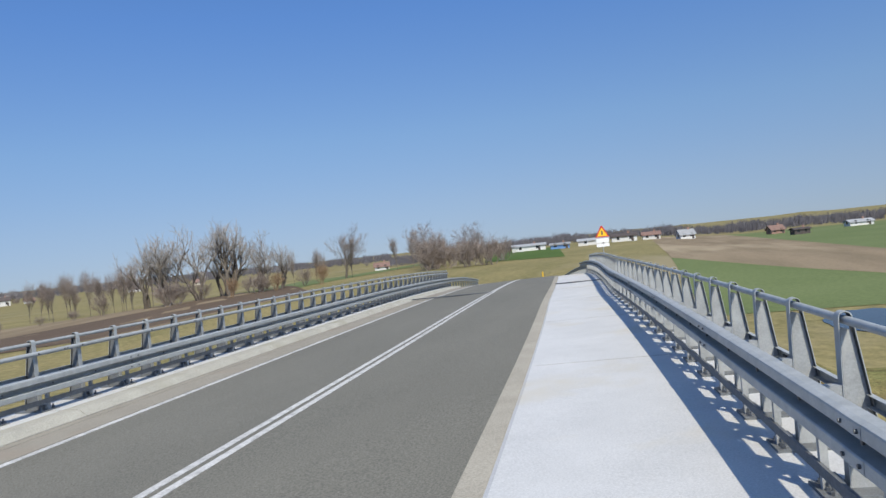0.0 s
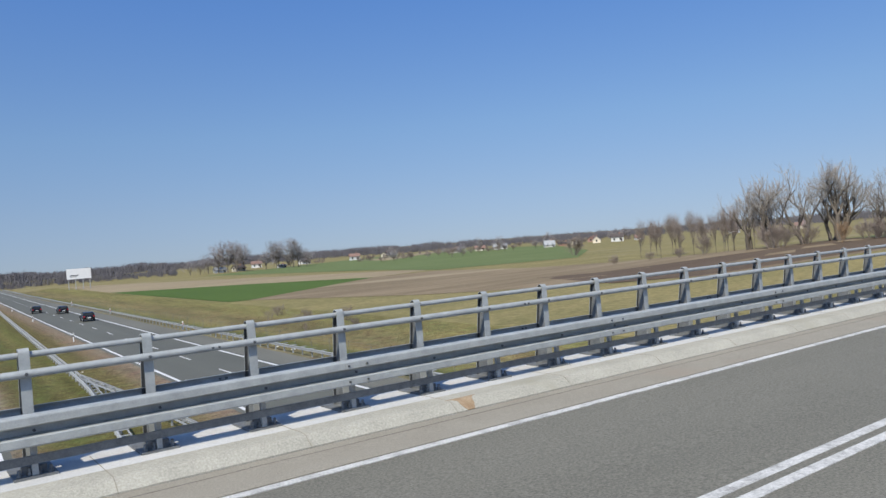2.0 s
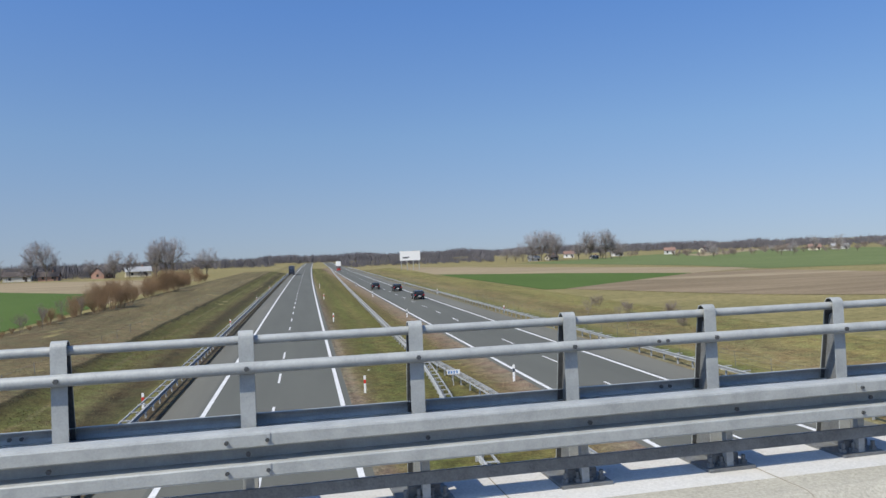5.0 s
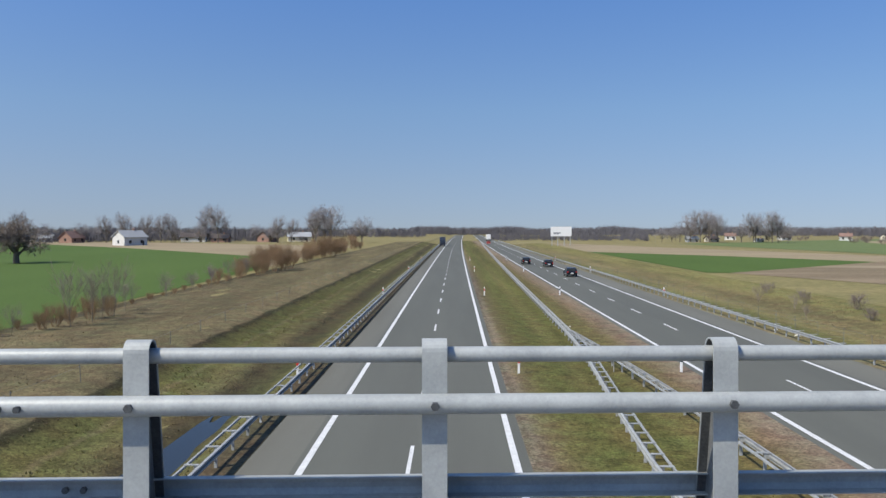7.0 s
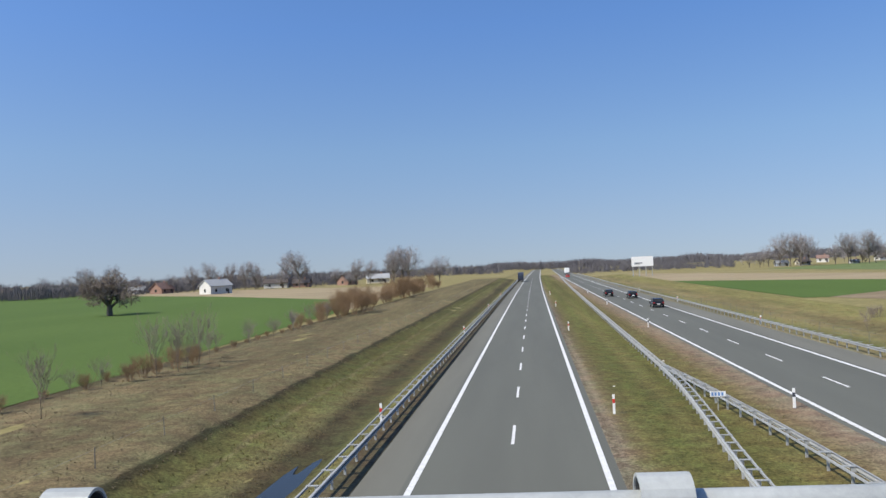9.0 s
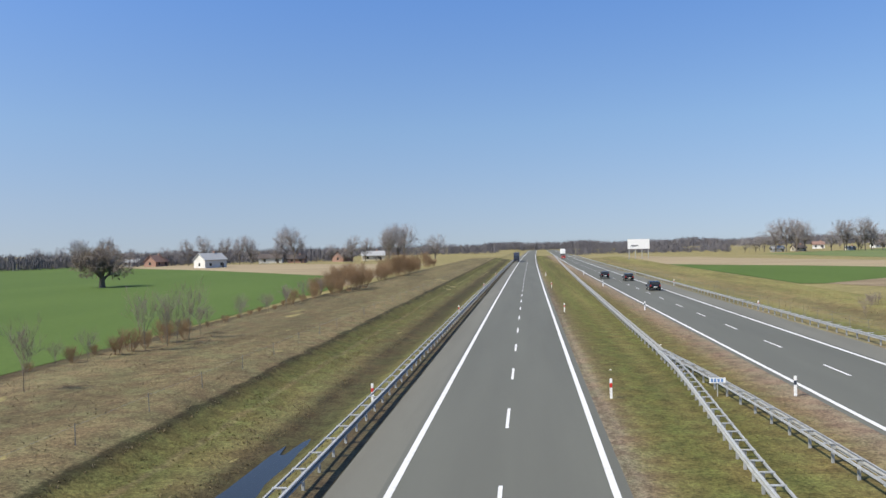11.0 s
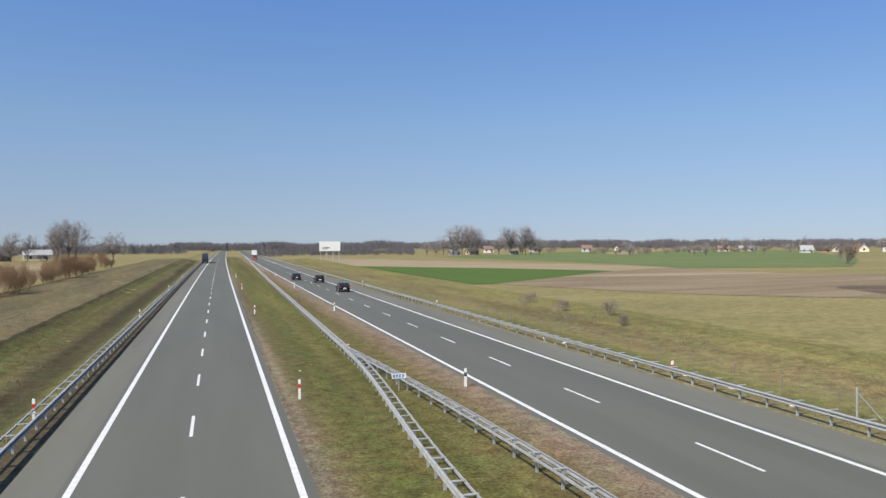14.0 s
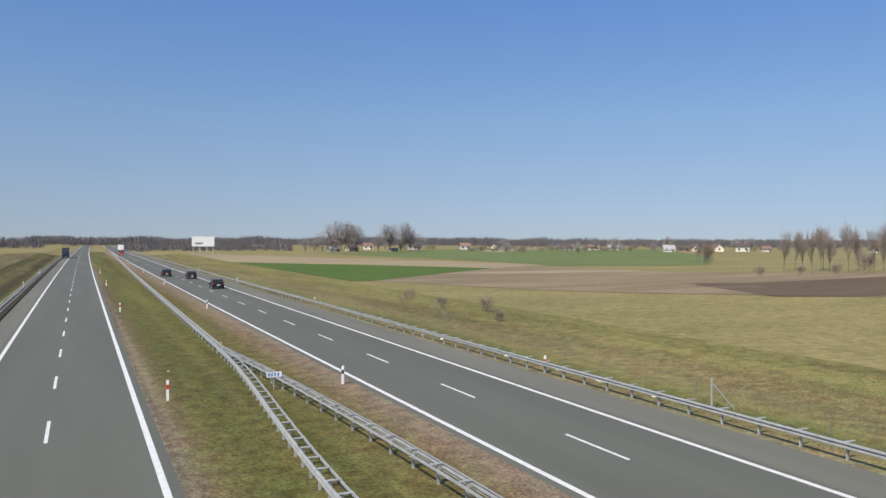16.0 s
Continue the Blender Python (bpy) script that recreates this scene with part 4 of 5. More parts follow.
for k in range(26):
    a = radians(rnd.uniform(74.5, 81))
    d = rnd.uniform(190, 240)
    plant(bush, d * math.sin(a), d * math.cos(a) - 2, rnd.uniform(0, 6), rnd.uniform(1.0, 1.9))
# the lone tree in the green crop
first(tree("apple_tree", "broad lone tree with dense dark twigs in a crop", 61, 10.9, 0.5, 50, 0.02, 6, 1, 0.20, None, "bare trees", "tree", 0.05, 0.06, (3, 4), 0.026, 1.15, 0.1, 4), -92, 168)
# saplings along the bank
sap = first(tree("sapling", "thin leafless sapling on the dry bank", 71, 5.4, 0.05, 24, 0.08, 4, 1, 0.42, TWIG, "saplings", "tree", 0.08, 0.035, (2, 3), 0.007, 1.0, 0.1, 4, 800, 0.009, 1.5), -27.5, 62)
for x, y, s in ((-27.2, 65, 0.9), (-27.0, 66.5, 0.7), (-27.3, 69.5, 1.05), (-26.3, 46.6, 0.85), (-28, 73, 0.6), (-28.4, 84, 0.5), (-28.5, 92, 0.55), (-28.7, 100, 0.65), (-29.5, 58, 0.5), (-30, 55, 0.4), (-29.4, 78, 0.5), (-29.8, 88, 0.6), (-29.6, 96, 0.5), (-29.9, 104, 0.6), (-30, 112, 0.7), (-30.2, 122, 0.7), (36, 92, 0.55), (37, 85, 0.45), (35, 78, 0.4)):
    plant(sap, x, y, rnd.uniform(0, 6), s)
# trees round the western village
tall = first(tree("poplar_tree", "tall bare poplar by the village", 83, 20.0, 0.46, 40, 0.04, 4, 1, 0.30, TWIG_HAZED, "bare trees", "tree", 0.04, 0.06, (3, 4), 0.04, 0.66, 0.10, 6, 1800, 0.05, 0.35), -136, 430)
for x, y, s in ((-175, 394, 0.72), (-166, 396, 0.80), (-158, 400, 0.75), (-148, 396, 0.78), (-143, 398, 0.76), (-121, 404, 1.02), (-90, 404, 0.72), (-84, 410, 0.66), (-70, 404, 0.95), (-66, 408, 1.02), (-62, 402, 1.0), (-72, 412, 0.9), (-225, 380, 0.75), (-216, 384, 0.82), (-208, 380, 0.7), (-235, 390, 0.8)):
    plant(tall, x, y, rnd.uniform(0, 6), s)
for x, y, s in ((-46, 404, 0.95), (-110, 440, 0.7), (-97, 420, 0.6), (-132, 408, 0.7), (-150, 420, 0.6), (-190, 400, 0.7), (-220, 420, 0.7), (-250, 400, 0.8), (-270, 410, 0.8), (-205, 372, 0.7)):
    plant(oak, x, y, rnd.uniform(0, 6), s)
for x, y, s in ((150, 470, 1.0), (153, 462, 1.0), (157, 475, 0.95), (146, 476, 0.9), (176, 455, 0.9), (184, 448, 0.95), (189, 452, 0.9), (192, 446, 0.8), (140, 478, 0.85), (160, 470, 0.9), (170, 458, 0.8), (180, 462, 0.9), (128, 474, 0.65), (133, 470, 0.6), (260, 460, 0.6), (330, 430, 0.7), (410, 400, 0.6), (445, 420, 0.7)):
    plant(tall if s > 0.85 else oak, x, y, rnd.uniform(0, 6), s)
plant(fork, 200, 213, 0.5, 0.6)
plant(bush, 200.5, 213.5, 1.5, 1.3)
for k in range(36):
    a = radians(rnd.uniform(15, 75))
    d = rnd.uniform(430, 640)
    plant((oak, tall, fork)[k % 3], d * math.sin(a), d * math.cos(a), rnd.uniform(0, 6), rnd.uniform(0.3, 0.55))
for k in range(26):
    plant((oak, bush, fork)[k % 3], rnd.uniform(-330, -70), rnd.uniform(400, 470), rnd.uniform(0, 6), rnd.uniform(0.3, 0.6) * (2.2 if k % 3 == 1 else 1))

for x, y, s in ((41, 92, 0.36), (43, 84, 0.42), (40, 76, 0.3), (42, 104, 0.36)):
    plant(bush, x, y, rnd.uniform(0, 6), s)
# scrub round the eastern houses
for k in range(80):
    plant(bush, rnd.uniform(215, 470), rnd.uniform(395, 520) - 0.1 * k, rnd.uniform(0, 6), rnd.uniform(0.45, 1.05))


def woods(name, a0, a1, d0, d1, h0, h1, count, seed, label):
    """Far woods: many bare crowns of fine upright twigs on a stretch of the horizon."""
    rng = random.Random(seed)
    verts, faces = [], []
    for k in range(count):
        a, d = radians(rng.uniform(a0, a1)), d0 + (d1 - d0) * rng.random()
        x, y = d * math.sin(a), d * math.cos(a)
        z = ground_z(x, y)
        h = rng.uniform(h0, h1) * (0.9 + 0.35 * noise.noise((a * 22, seed, 0)))
        w = h * rng.uniform(0.2, 0.42)
        for b in range(52):
            t, r = rng.uniform(0, 6.283), w * math.sqrt(rng.random())
            cap = h * (1 - 0.4 * (r / w) ** 2)
            lo = cap * rng.random() ** 1.5 * 0.8
            hi = min(cap, lo + h * rng.uniform(0.2, 0.5))
            t2, e = rng.uniform(0, 3.14), h * rng.uniform(0.009, 0.026)
            qx, qy, k2 = x + r * math.cos(t), y + r * math.sin(t), rng.uniform(0.7, 1.25)
            n = len(verts)
            ex, ey = e * math.cos(t2), e * math.sin(t2)
            verts += [(qx + ex, qy + ey, z + lo), (qx - ex, qy - ey, z + lo), (x + k2 * (qx - x), y + k2 * (qy - y), z + hi)]
            faces.append((n, n + 1, n + 2))
    me = bpy.data.meshes.new(name)
    me.from_pydata(verts, [], faces)
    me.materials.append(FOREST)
    return tagged(new(name, me), label, "woods", kind="stuff")


woods("far_woods", -75, -2, 620, 900, 9, 12, 1600, 1, "leafless grey-brown woods on the horizon")
woods("far_woods", -64, -14, 440, 540, 6, 9.5, 900, 7, "dark leafless trees behind the western village")
woods("far_woods", -3, 30, 900, 1300, 11, 13.5, 1700, 2, "leafless grey-brown woods on the horizon")
woods("far_woods", 28, 72, 800, 1200, 9, 12, 1600, 3, "distant bare hedges and woods")
woods("far_woods", 72, 125, 480, 700, 5, 8.5, 2400, 4, "leafless dark woods on rising ground")
woods("far_woods", -110, -70, 400, 700, 5, 8, 600, 5, "leafless grey-brown woods on the horizon")
woods("far_woods", 3, 14, 520, 640, 5, 8, 250, 6, "row of leafless trees beside the motorway")

# ---- houses ----


def house(x, y, w, d, h, roof, turn, wall_mat, roof_mat, label, windows=2, chimney=True):
    e = empty("house", label, "house", "village houses")
    e.location = (x, y, ground_z(x, y) - 0.1)
    e.rotation_euler = (0, 0, radians(turn))
    bm = bmesh.new()
    box(bm, -w / 2, w / 2, -d / 2, d / 2, 0, h)
    a = [bm.verts.new(v) for v in ((-w / 2, -d / 2, h), (-w / 2, d / 2, h), (-w / 2, 0, h + roof), (w / 2, -d / 2, h), (w / 2, d / 2, h), (w / 2, 0, h + roof))]
    bm.faces.new((a[0], a[1], a[2]))
    bm.faces.new((a[3], a[5], a[4]))
    wall = part("wall", clean(bm), wall_mat, e)
    bm = bmesh.new()
    o = 0.5
    k = roof / (d / 2)
    for s in (-1, 1):
        sweep(bm, [[(xx, s * (d / 2 + o), h - o * k + 0.05), (xx, 0, h + roof + 0.05), (xx, 0, h + roof + 0.3), (xx, s * (d / 2 + o), h - o * k + 0.3)] for xx in (-w / 2 - o, w / 2 + o)])
    rf = part("roof", clean(bm), roof_mat, e)
    if chimney:
        bm = bmesh.new()
        box(bm, w * 0.15, w * 0.15 + 0.7, -0.35, 0.35, h + roof * 0.6, h + roof + 1.1)
        part("chimney", clean(bm), BRICK_WALL, rf)
    for i in range(windows):
        xx = -w / 2 + w * (i + 0.5) / windows
        for s in (-1, 1):
            bm = bmesh.new()
            box(bm, xx - 0.6, xx + 0.6, s * d / 2 - 0.06, s * d / 2 + 0.06, 1.0, 2.4)
            win = part("window", clean(bm), DARK_GLASS, wall)
    for s in (-1, 1):
        bm = bmesh.new()
        box(bm, s * w / 2 - 0.06, s * w / 2 + 0.06, -0.6, 0.6, 1.0, 2.4)
        part("window", clean(bm), DARK_GLASS, wall)
    bm = bmesh.new()
    box(bm, w * 0.28, w * 0.28 + 1.0, -d / 2 - 0.07, -d / 2 + 0.05, 0.1, 2.15)
    part("door", clean(bm), ROOF_DARK, e)
    return e


HOUSES = [
    (-141, 342, 13, 9, 4.2, 3.0, 60, WHITE_WALL, ROOF_GREY, "white farm barn with pale sheet roof"),
    (-139, 420, 14, 8, 3.2, 2.2, 10, WHITE_WALL, ROOF_DARK, "low white farmhouse with dark roof"),
    (-122, 412, 10, 7, 2.6, 2.2, 5, BRICK_WALL, ROOF_DARK, "small brick outbuilding with dark roof"),
    (-100, 425, 11, 8, 3.0, 3.2, 70, BRICK_WALL, ROOF_DARK, "brick farmhouse with steep dark roof"),
    (-86, 440, 14, 9, 3.2, 2.6, 15, CREAM_WALL, ROOF_GREY, "cream farmhouse with grey roof"),
    (-193, 395, 12, 8, 3.0, 3.4, 80, BRICK_WALL, ROOF_RED, "brick house with red roof"),
    (-215, 410, 9, 6, 2.5, 1.8, 20, WHITE_WALL, ROOF_GREY, "low white shed with sheet roof"),
    (339, 387, 11, 9, 3.2, 4.0, -30, WHITE_WALL, ROOF_GREY, "white house with pale gabled roof"),
    (358, 394, 12, 7, 2.8, 2.0, -40, BRICK_WALL, ROOF_DARK, "low brick barn with dark roof"),
    (375, 401, 10, 8, 3.0, 3.0, 40, CREAM_WALL, ROOF_DARK, "cream house with open porch"),
    (386, 391, 9, 9, 3.4, 4.4, 45, CREAM_WALL, ROOF_GREY, "cream house with a steep gable"),
    (397, 382, 14, 10, 5.6, 3.4, -44, WHITE_WALL, ROOF_DARK, "large white house with dark roof"),
    (412, 376, 9, 7, 3.0, 2.6, -30, WHITE_WALL, ROOF_RED, "small white house with red roof"),
    (320, 470, 13, 8, 3.4, 2.6, -20, WHITE_WALL, ROOF_DARK, "white bungalow with dark roof"),
    (335, 460, 12, 9, 3.4, 3.0, -30, CREAM_WALL, ROOF_RED, "cream bungalow with red roof"),
    (350, 455, 16, 9, 3.6, 2.6, -30, WHITE_WALL, ROOF_GREY, "long white bungalow with grey roof"),
    (262, 520, 12, 9, 5.0, 3.0, -20, WHITE_WALL, ROOF_RED, "white village house with red roof"),
    (300, 540, 11, 8, 3.6, 3.0, 30, CREAM_WALL, ROOF_DARK, "cream village house with dark roof"),
    (230, 540, 12, 9, 3.4, 3.0, 10, WHITE_WALL, ROOF_DARK, "white village house with dark roof"),
    (148, 480, 11, 8, 3.2, 2.6, 0, WHITE_WALL, ROOF_GREY, "white house among bare trees"),
    (162, 486, 12, 8, 3.4, 2.8, 15, CREAM_WALL, ROOF_DARK, "cream house among bare trees"),
    (185, 470, 8, 5, 2.4, 1.2, 10, WHITE_WALL, ROOF_GREY, "pale shed standing in a field"),
    (200, 560, 12, 9, 5.0, 3.0, -15, WHITE_WALL, ROOF_RED, "white village house with red roof"),
    (430, 440, 12, 9, 4.0, 3.0, 20, BRICK_WALL, ROOF_RED, "brick village house with red roof"),
    (455, 330, 12, 9, 4.0, 3.0, -60, WHITE_WALL, ROOF_DARK, "white house behind trees"),
    (470, 290, 12, 9, 4.0, 3.0, -60, CREAM_WALL, ROOF_RED, "cream house behind trees"),
    (330, 110, 13, 9, 3.5, 3.2, -70, WHITE_WALL, ROOF_RED, "white farmhouse beyond the meadow"),
    (370, 96, 12, 8, 3.5, 3.0, -60, WHITE_WALL, ROOF_DARK, "white farmhouse beyond the meadow"),
    (350, 46, 30, 12, 4.6, 1.6, -84, WHITE_WALL, ROOF_GREY, "long white workshop with shallow roof"),
    (330, 30, 16, 10, 3.6, 1.2, -84, BLUE, ROOF_GREY, "blue-clad shed with grey roof"),
    (345, 17, 26, 12, 4.2, 1.6, -86, WHITE_WALL, ROOF_GREY, "long white hall with grey roof"),
    (360, 4, 22, 10, 5.0, 2.2, -86, WHITE_WALL, ROOF_DARK, "white hall with dark openings"),
    (372, -8, 16, 10, 4.4, 2.6, -86, WHITE_WALL, ROOF_RED, "white house with red roof"),
    (350, -22, 13, 10, 4.0, 4.0, -70, WHITE_WALL, ROOF_GREY, "white house on the rise"),
    (362, -60, 12, 9, 4.0, 3.4, -70, BRICK_WALL, ROOF_RED, "brick house with red roof"),
    (320, -62, 12, 8, 4.0, 1.0, -76, ROOF_DARK, ROOF_DARK, "black wooden shed on the rise"),
    (370, -95, 22, 9, 3.4, 2.0, -70, WHITE_WALL, ROOF_GREY, "long pale farm building"),
]
for x, y, w, d, h, roof, turn, wm, rm, lab in HOUSES:
    k = 0.9 if x < 0 else (0.5 if x > 300 and y < 150 else 0.6)
    house(x, y, w * k, d * k, h * k, roof * k, turn, wm, rm, lab)

# ---- vehicles ----


def wheel(parent, x, y, r, w=0.22):
    bm = bmesh.new()
    tube(bm, [(x - w / 2, y, r), (x + w / 2, y, r)], r, n=16)
    t = part("wheel", clean(bm), TYRE, parent)
    bm = bmesh.new()
    tube(bm, [(x - w / 2 - 0.01, y, r), (x + w / 2 + 0.01, y, r)], r * 0.6, n=12)
    part("rim", clean(bm), GALV_OLD, t)


def car(x, y, paint, label, wagon=1.0):
    e = empty("car", label, "car")
    e.location = (x, y, 0.0)
    w = 0.88
    side = [(-2.15, 0.35), (-2.2, 0.75), (-2.12, 0.95), (-1.9 * wagon, 1.42), (-0.9, 1.5), (0.35, 1.46), (1.05, 1.0), (2.0, 0.82), (2.15, 0.55), (2.1, 0.3)]
    bm = bmesh.new()
    rings = []
    for xx, k in ((-w, 0.94), (-w * 0.93, 1.0), (w * 0.93, 1.0), (w, 0.94)):
        rings.append([(xx * (1 if z < 1.0 else 0.82), yy * k, z) for yy, z in side])
    sweep(bm, rings)
    body = part("body", clean(bm), paint, e)
    bm = bmesh.new()
    box(bm, -0.62, 0.62, -2.09 * wagon, -1.9 * wagon, 1.0, 1.36, Matrix.Rotation(0, 4, "X"))
    part("rear_window", clean(bm), DARK_GLASS, e)
    for s in (-1, 1):
        bm = bmesh.new()
        sweep(bm, [[(s * (0.74 + t), yy, z) for yy, z in ((-1.75, 1.02), (-1.6, 1.36), (0.25, 1.36), (0.85, 1.02))] for t in (0, 0.05)])
        part("side_window", clean(bm), DARK_GLASS, e)
        bm = bmesh.new()
        box(bm, *sorted((s * 0.6, s * 0.84)), -2.22, -2.1, 0.72, 0.92)
        part("tail_light", clean(bm), LAMP_RED, e, "red tail light")
    bm = bmesh.new()
    box(bm, -0.26, 0.26, -2.235, -2.19, 0.55, 0.67)
    part("number_plate", clean(bm), WHITE_PAINT, e, "blank white plate")
    for xx in (-0.78, 0.78):
        for yy in (-1.35, 1.35):
            wheel(e, xx, yy, 0.32)
    return e


car(20.85 + hwy_x(134), 134, BLACK_CAR, "black hatchback driving on the grey carriageway")
car(20.9 + hwy_x(166), 166, BLACK_CAR, "dark estate car driving on the grey carriageway", 1.05)
car(17.3 + hwy_x(395), 395, RED_PAINT, "red car far along the grey carriageway", 1.05)
car(17.35 + hwy_x(178), 178, BLACK_CAR, "black hatchback overtaking on the grey carriageway")


def lorry(x, y, turn, cab, load, label):
    e = empty("lorry", label, "lorry")
    e.location = (x, y, 0.0)
    e.rotation_euler = (0, 0, radians(turn))
    bm = bmesh.new()
    box(bm, -1.25, 1.25, -7.5, 5.0, 1.1, 4.0)
    bmesh.ops.bevel(bm, geom=bm.edges[:], offset=0.06, segments=1, affect="EDGES")
    part("trailer", clean(bm), load, e)
    bm = bmesh.new()
    sweep(bm, [[(xx, yy, z) for yy, z in ((5.3, 0.6), (7.5, 0.6), (7.6, 1.6), (7.35, 2.9), (6.6, 3.6), (5.3, 3.7))] for xx in (-1.22, 1.22)])
    c = part("cab", clean(bm), cab, e)
    bm = bmesh.new()
    sweep(bm, [[(xx, yy, z) for yy, z in ((7.62, 1.75), (7.38, 2.85), (7.30, 2.85), (7.54, 1.75))] for xx in (-1.05, 1.05)])
    part("windscreen", clean(bm), DARK_GLASS, c)
    bm = bmesh.new()
    box(bm, -0.45, 0.45, -7.3, 7.0, 0.7, 1.1)
    part("chassis", clean(bm), BAR, e)
    for xx in (-1.0, 1.0):
        for yy in (-5.6, -4.3, -3.0, 4.0, 6.4):
            wheel(e, xx, yy, 0.5, 0.35)
    return e


lorry(-4.95 + hwy_x(352), 352, 180, NAVY, NAVY, "dark lorry parked on the hard shoulder")
lorry(20.7 + hwy_x(500), 500, 0, WHITE_PAINT, WHITE_PAINT, "white box lorry far along the carriageway")

# ---- warning sign beyond the footway ----
sg = Matrix.Translation((65.0, 0.2, 5.3)) @ Matrix.Rotation(0.12, 4, "Z")
sign = empty("warning_sign", "yellow triangular warning sign with white plates on a post", "road sign", at=sg)
turn = Matrix.Rotation(radians(-90), 4, "Z")
bm = bmesh.new()
tube(bm, [(0, 0, -1.0), (0, 0, 3.5)], 0.035)
part("post", clean(bm), GALV_OLD, sign)
bm = bmesh.new()
sweep(bm, [[(xx, 0.55, 2.72), (xx, -0.55, 2.72), (xx, -0.06, 3.62), (xx, 0.06, 3.62)] for xx in (-0.05, -0.07)])
tri = part("triangle", clean(bm), RED_PAINT, sign, "red-edged triangle")
bm = bmesh.new()
sweep(bm, [[(xx, 0.41, 2.80), (xx, -0.41, 2.80), (xx, 0.0, 3.5)] for xx in (-0.071, -0.078)])
part("face", clean(bm), YELLOW, tri, "yellow face")
bm = bmesh.new()
box(bm, -0.085, -0.079, -0.05, 0.05, 2.9, 3.25)
part("symbol", clean(bm), BAR, tri, "black symbol")
for z0, z1 in ((2.3, 2.62), (1.95, 2.2)):
    bm = bmesh.new()
    box(bm, -0.07, -0.05, -0.5, 0.5, z0, z1)
    part("plate", clean(bm), WHITE_PAINT, sign, "white plate")
mk = empty("marker_post", "slim yellow marker post beside the road bend", "marker post", at=bframe(84, -8.0, 6.0))
bm = bmesh.new()
tube(bm, [(0, 0, -1.5), (0, 0, 0.9)], 0.06)
part("body", clean(bm), YELLOW, mk)

# guardrails that go on along the approach road
for side, o0 in ((1, 0.25), (-1, -12.3)):
    r = empty("approach_guardrail", "steel guardrail along the road past the bridge", "guardrail", "approach guardrails")
    bm = bmesh.new()
    ss = steps(62, 120 if side < 0 else 92, 3.0)
    sweep(bm, [[bp(s, o, z) for o, z in wbeam_profile(side, o0 - side * 0.3, 6.75)] for s in ss])
    part("crash_beam", clean(bm), GALV, r)
    for s in steps(62, ss[-1], 2.0):
        bm = bmesh.new()
        c = bp(s, o0 - side * 0.2, 5.9)
        box(bm, c.x - 0.05, c.x + 0.05, c.y - 0.05, c.y + 0.05, c.z - 0.7, c.z + 0.95)
        part("post", clean(bm), GALV_OLD, r)

# ---- fences ----


def fence(xf, y0, y1, step, label, high=1.45, wires=(0.3, 0.7, 1.1, 1.4), steel=None):
    f = empty("wire_fence", label, "fence", "wire fences")
    bm = bmesh.new()
    tube(bm, [(0, 0, -0.3), (0, 0, high)], 0.017, n=5)
    me = bpy.data.meshes.new("post")
    clean(bm).to_mesh(me)
    bm.free()
    me.materials.append(steel or GALV_OLD)
    ys = steps(y0, y1, step)
    for y in ys:
        p = new("post", me)
        p.parent = f
        p.location = (xf(y), y, ground_z(xf(y), y))
        p.rotation_euler = (rnd.gauss(0, 0.03), rnd.gauss(0, 0.04), 0)
    for h in wires:
        bm = bmesh.new()
        tube(bm, [(xf(y), y, ground_z(xf(y), y) + h) for y in ys], 0.006, n=3)
        part("wire", bm, steel or GALV_OLD, f)
    return f


fence(lambda y: 30.6 + hwy_x(y), 22, 240, 4.0, "wire mesh fence between verge and meadow", steel=FOOT)
fence(lambda y: -16.9 + hwy_x(y), 30, 240, 6.0, "row of low posts with one wire along the dry bank", 0.95, (0.85,), FOOT)
brace = empty("fence_brace", "grey post with slanted brace in the fence", "fence post")
brace.location = (30.75, 37.2, ground_z(30.75, 37.2))
bm = bmesh.new()
tube(bm, [(0, 0, -0.2), (0, 0, 1.7)], 0.05)
part("post", clean(bm), GALV, brace)
bm = bmesh.new()
tube(bm, [(0.05, 0, 1.4), (1.2, -0.4, 0.0)], 0.04)
part("strut", clean(bm), GALV, brace)

# ---- grass tufts and litter ----


def tufts(name, spots, material, label, h0, h1, seed):
    rng = random.Random(seed)
    bm = bmesh.new()
    for x, y in spots:
        z = ground_z(x, y)
        h = rng.uniform(h0, h1)
        for b in range(5):
            a, l = rng.uniform(0, 6.283), rng.uniform(0.2, 0.9) * h
            w = 0.025 + 0.03 * h
            ca, sa = math.cos(a), math.sin(a)
            v = [bm.verts.new(p) for p in ((x - w * sa, y + w * ca, z), (x + w * sa, y - w * ca, z), (x + l * ca * 0.7, y + l * sa * 0.7, z + h * rng.uniform(0.6, 1.0)))]
            bm.faces.new(v)
    return tagged(part(name, bm, material), label, "grass", kind="stuff")


rg = random.Random(9)
TUFT_STRAW = mottled("straw_tufts", (0.160, 0.132, 0.081), (0.237, 0.195, 0.126), 0.8, 9, 0.95, 0, 0.1)
TUFT_OLIVE = mottled("olive_tufts", (0.122, 0.118, 0.046), (0.205, 0.182, 0.084), 0.8, 9, 0.95, 0, 0.1)
TUFT_BROWN = mottled("brown_tufts", (0.132, 0.107, 0.061), (0.238, 0.198, 0.114), 0.8, 9, 0.95, 0, 0.1)


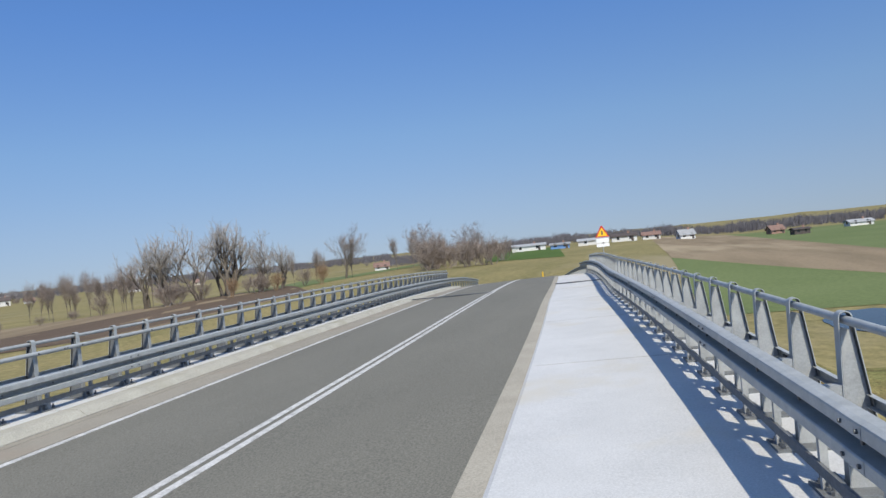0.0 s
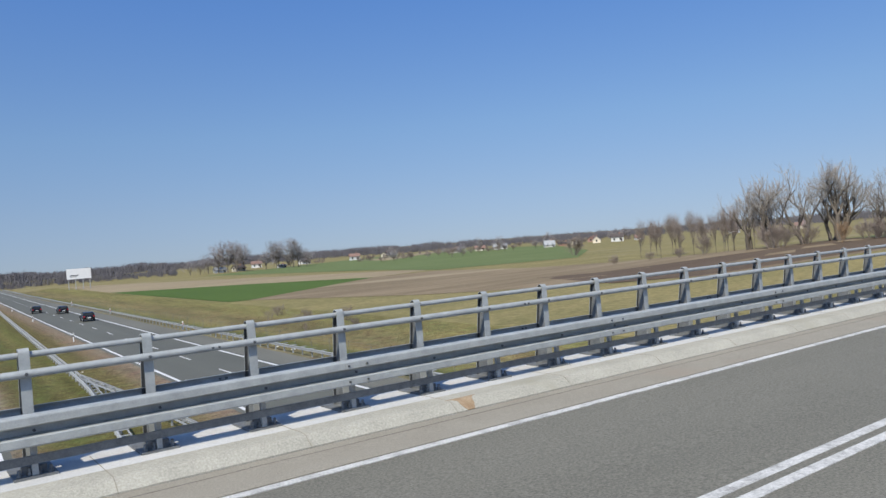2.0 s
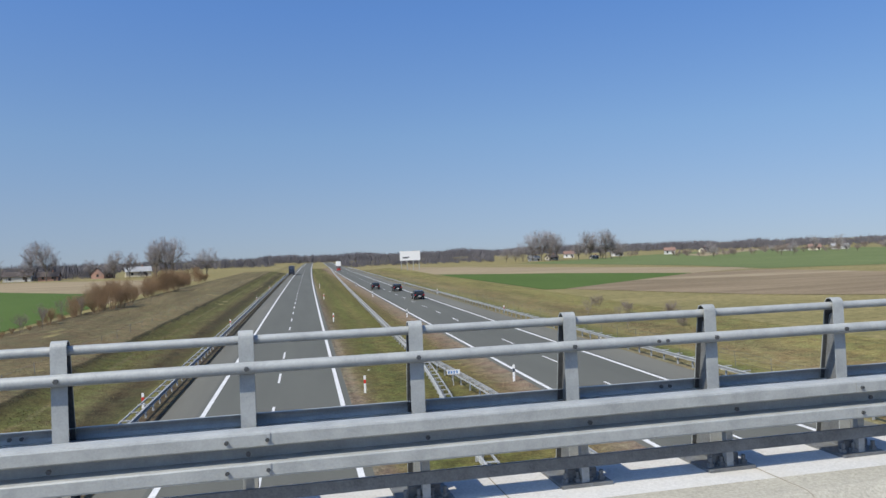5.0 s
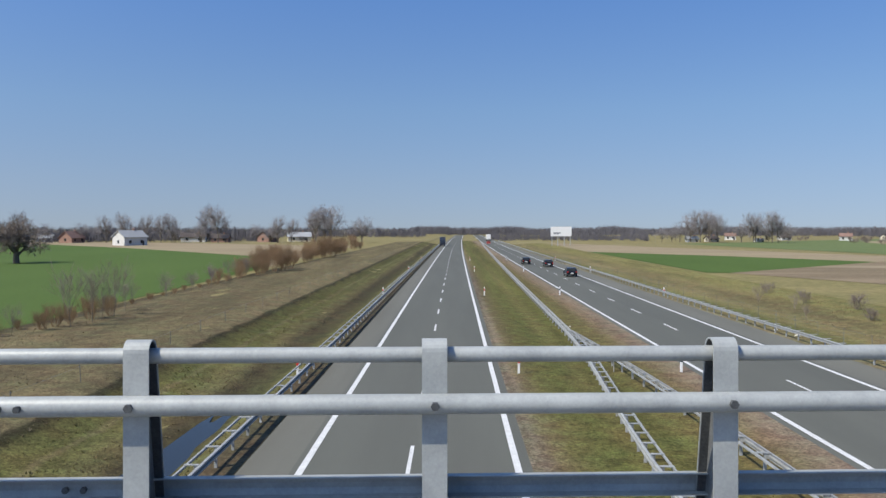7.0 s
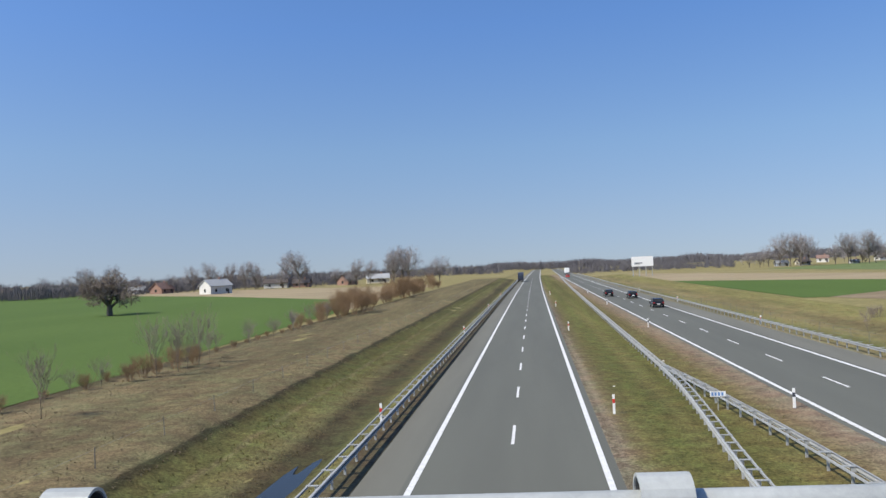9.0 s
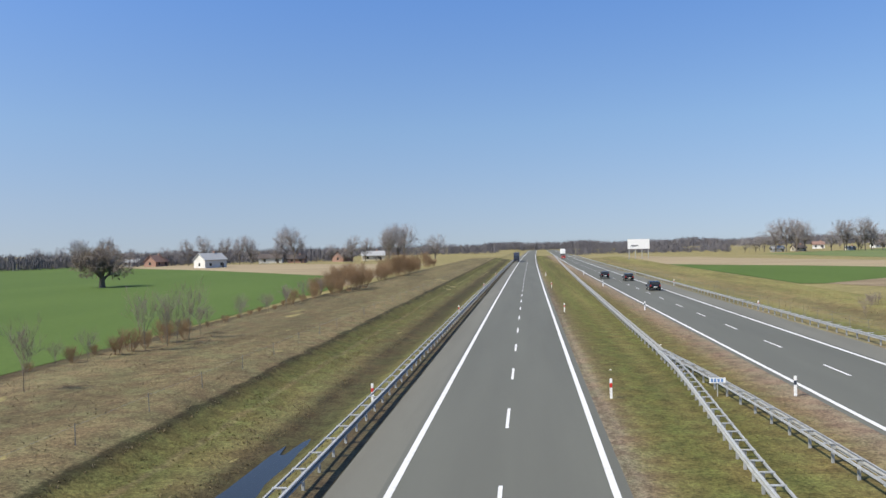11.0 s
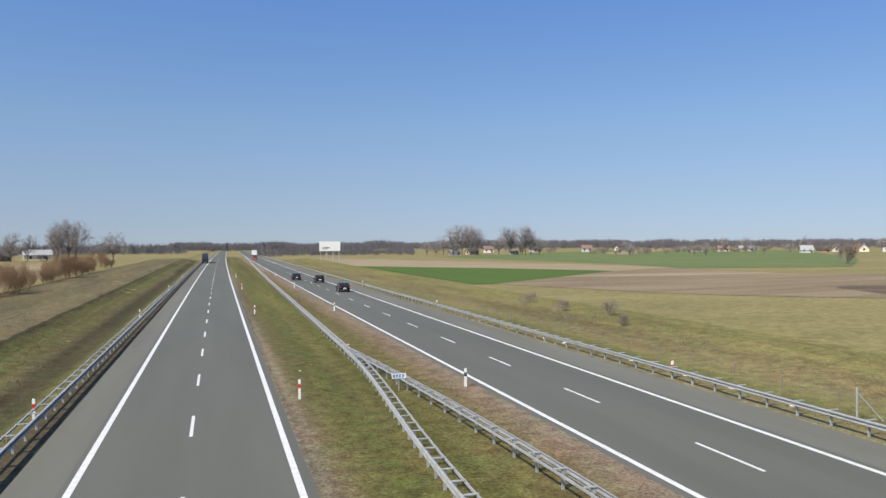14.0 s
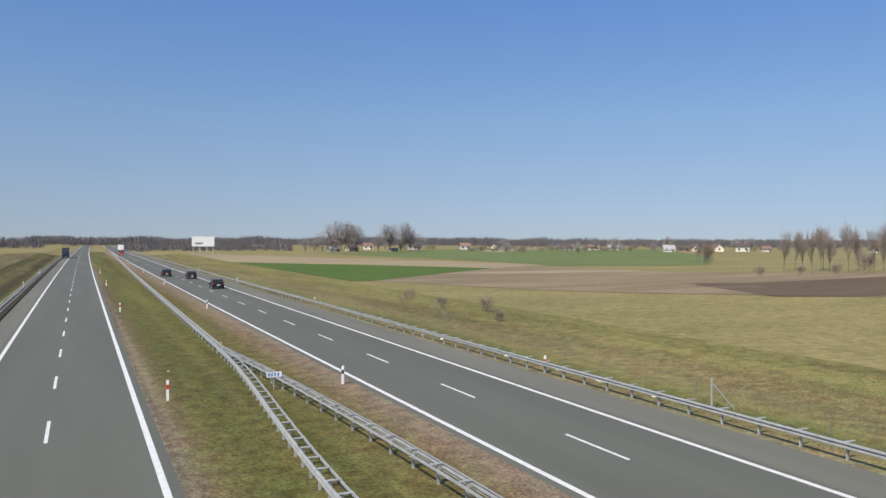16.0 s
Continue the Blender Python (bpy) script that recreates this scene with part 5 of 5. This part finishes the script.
def spread_over(x0, x1, y0, y1, count, seed):
    r = random.Random(seed)
    out = []
    while len(out) < count:
        x, y = r.uniform(x0, x1), y0 + (y1 - y0) * r.random() ** 1.5
        if noise.noise((x * 0.5, y * 0.3, seed)) > r.uniform(-0.5, 0.4):
            out.append((x + hwy_x(y), y))
    return out


tufts("grass_tufts", spread_over(-30, -14.9, 22, 130, 9000, 1), TUFT_STRAW, "long dry straw tufts on the bank", 0.05, 0.18, 11)
tufts("grass_tufts", spread_over(-14.4, -12.2, 22, 110, 2200, 2), TUFT_OLIVE, "olive grass tufts on the ditch slope", 0.08, 0.2, 12)
tufts("grass_tufts", spread_over(-12.4, -10.4, 22, 110, 3500, 3), TUFT_BROWN, "dead brown tufts along the ditch", 0.06, 0.18, 13)
tufts("grass_tufts", spread_over(-8.4, -6.9, 22, 110, 1500, 4), TUFT_OLIVE, "olive grass tufts behind the guardrail", 0.08, 0.2, 14)
tufts("grass_tufts", spread_over(5.6, 13.2, 22, 110, 4500, 5), TUFT_OLIVE, "short olive grass tufts in the median", 0.05, 0.14, 15)
tufts("grass_tufts", spread_over(26.8, 46, 26, 130, 8000, 6), TUFT_STRAW, "rough straw tufts on the verge", 0.05, 0.15, 16)
tufts("grass_tufts", spread_over(27.5, 46, 26, 130, 4000, 7), TUFT_OLIVE, "olive grass tufts on the verge", 0.05, 0.14, 17)
tufts("weeds", [(33 + 11 * rg.random(), 58 + 150 * rg.random() ** 1.2) for _ in range(700)], WEEDS, "dead brown weeds along the fence", 0.1, 0.32, 5)
for k in range(38):
    bm = bmesh.new()
    r = rnd.uniform(0.07, 0.2)
    bmesh.ops.create_icosphere(bm, subdivisions=1, radius=r)
    for v in bm.verts:
        v.co = Vector((v.co.x * rnd.uniform(0.7, 1.6), v.co.y * rnd.uniform(0.7, 1.6), v.co.z * rnd.uniform(0.3, 0.8)))
    y = 33 + 40 * rnd.random()
    x = rnd.uniform(26.9, 30.0) if k < 18 else rnd.uniform(6, 13)
    if k >= 22:
        x, y = rnd.gauss(29.4, 0.5), rnd.gauss(73, 4) if k < 33 else rnd.gauss(54, 1)
    ob = tagged(part("litter", clean(bm), LITTER), "pale scrap of litter in the rough grass", "litter", "litter on the verge")
    ob.location = (x, y, ground_z(x, y) + 0.04)
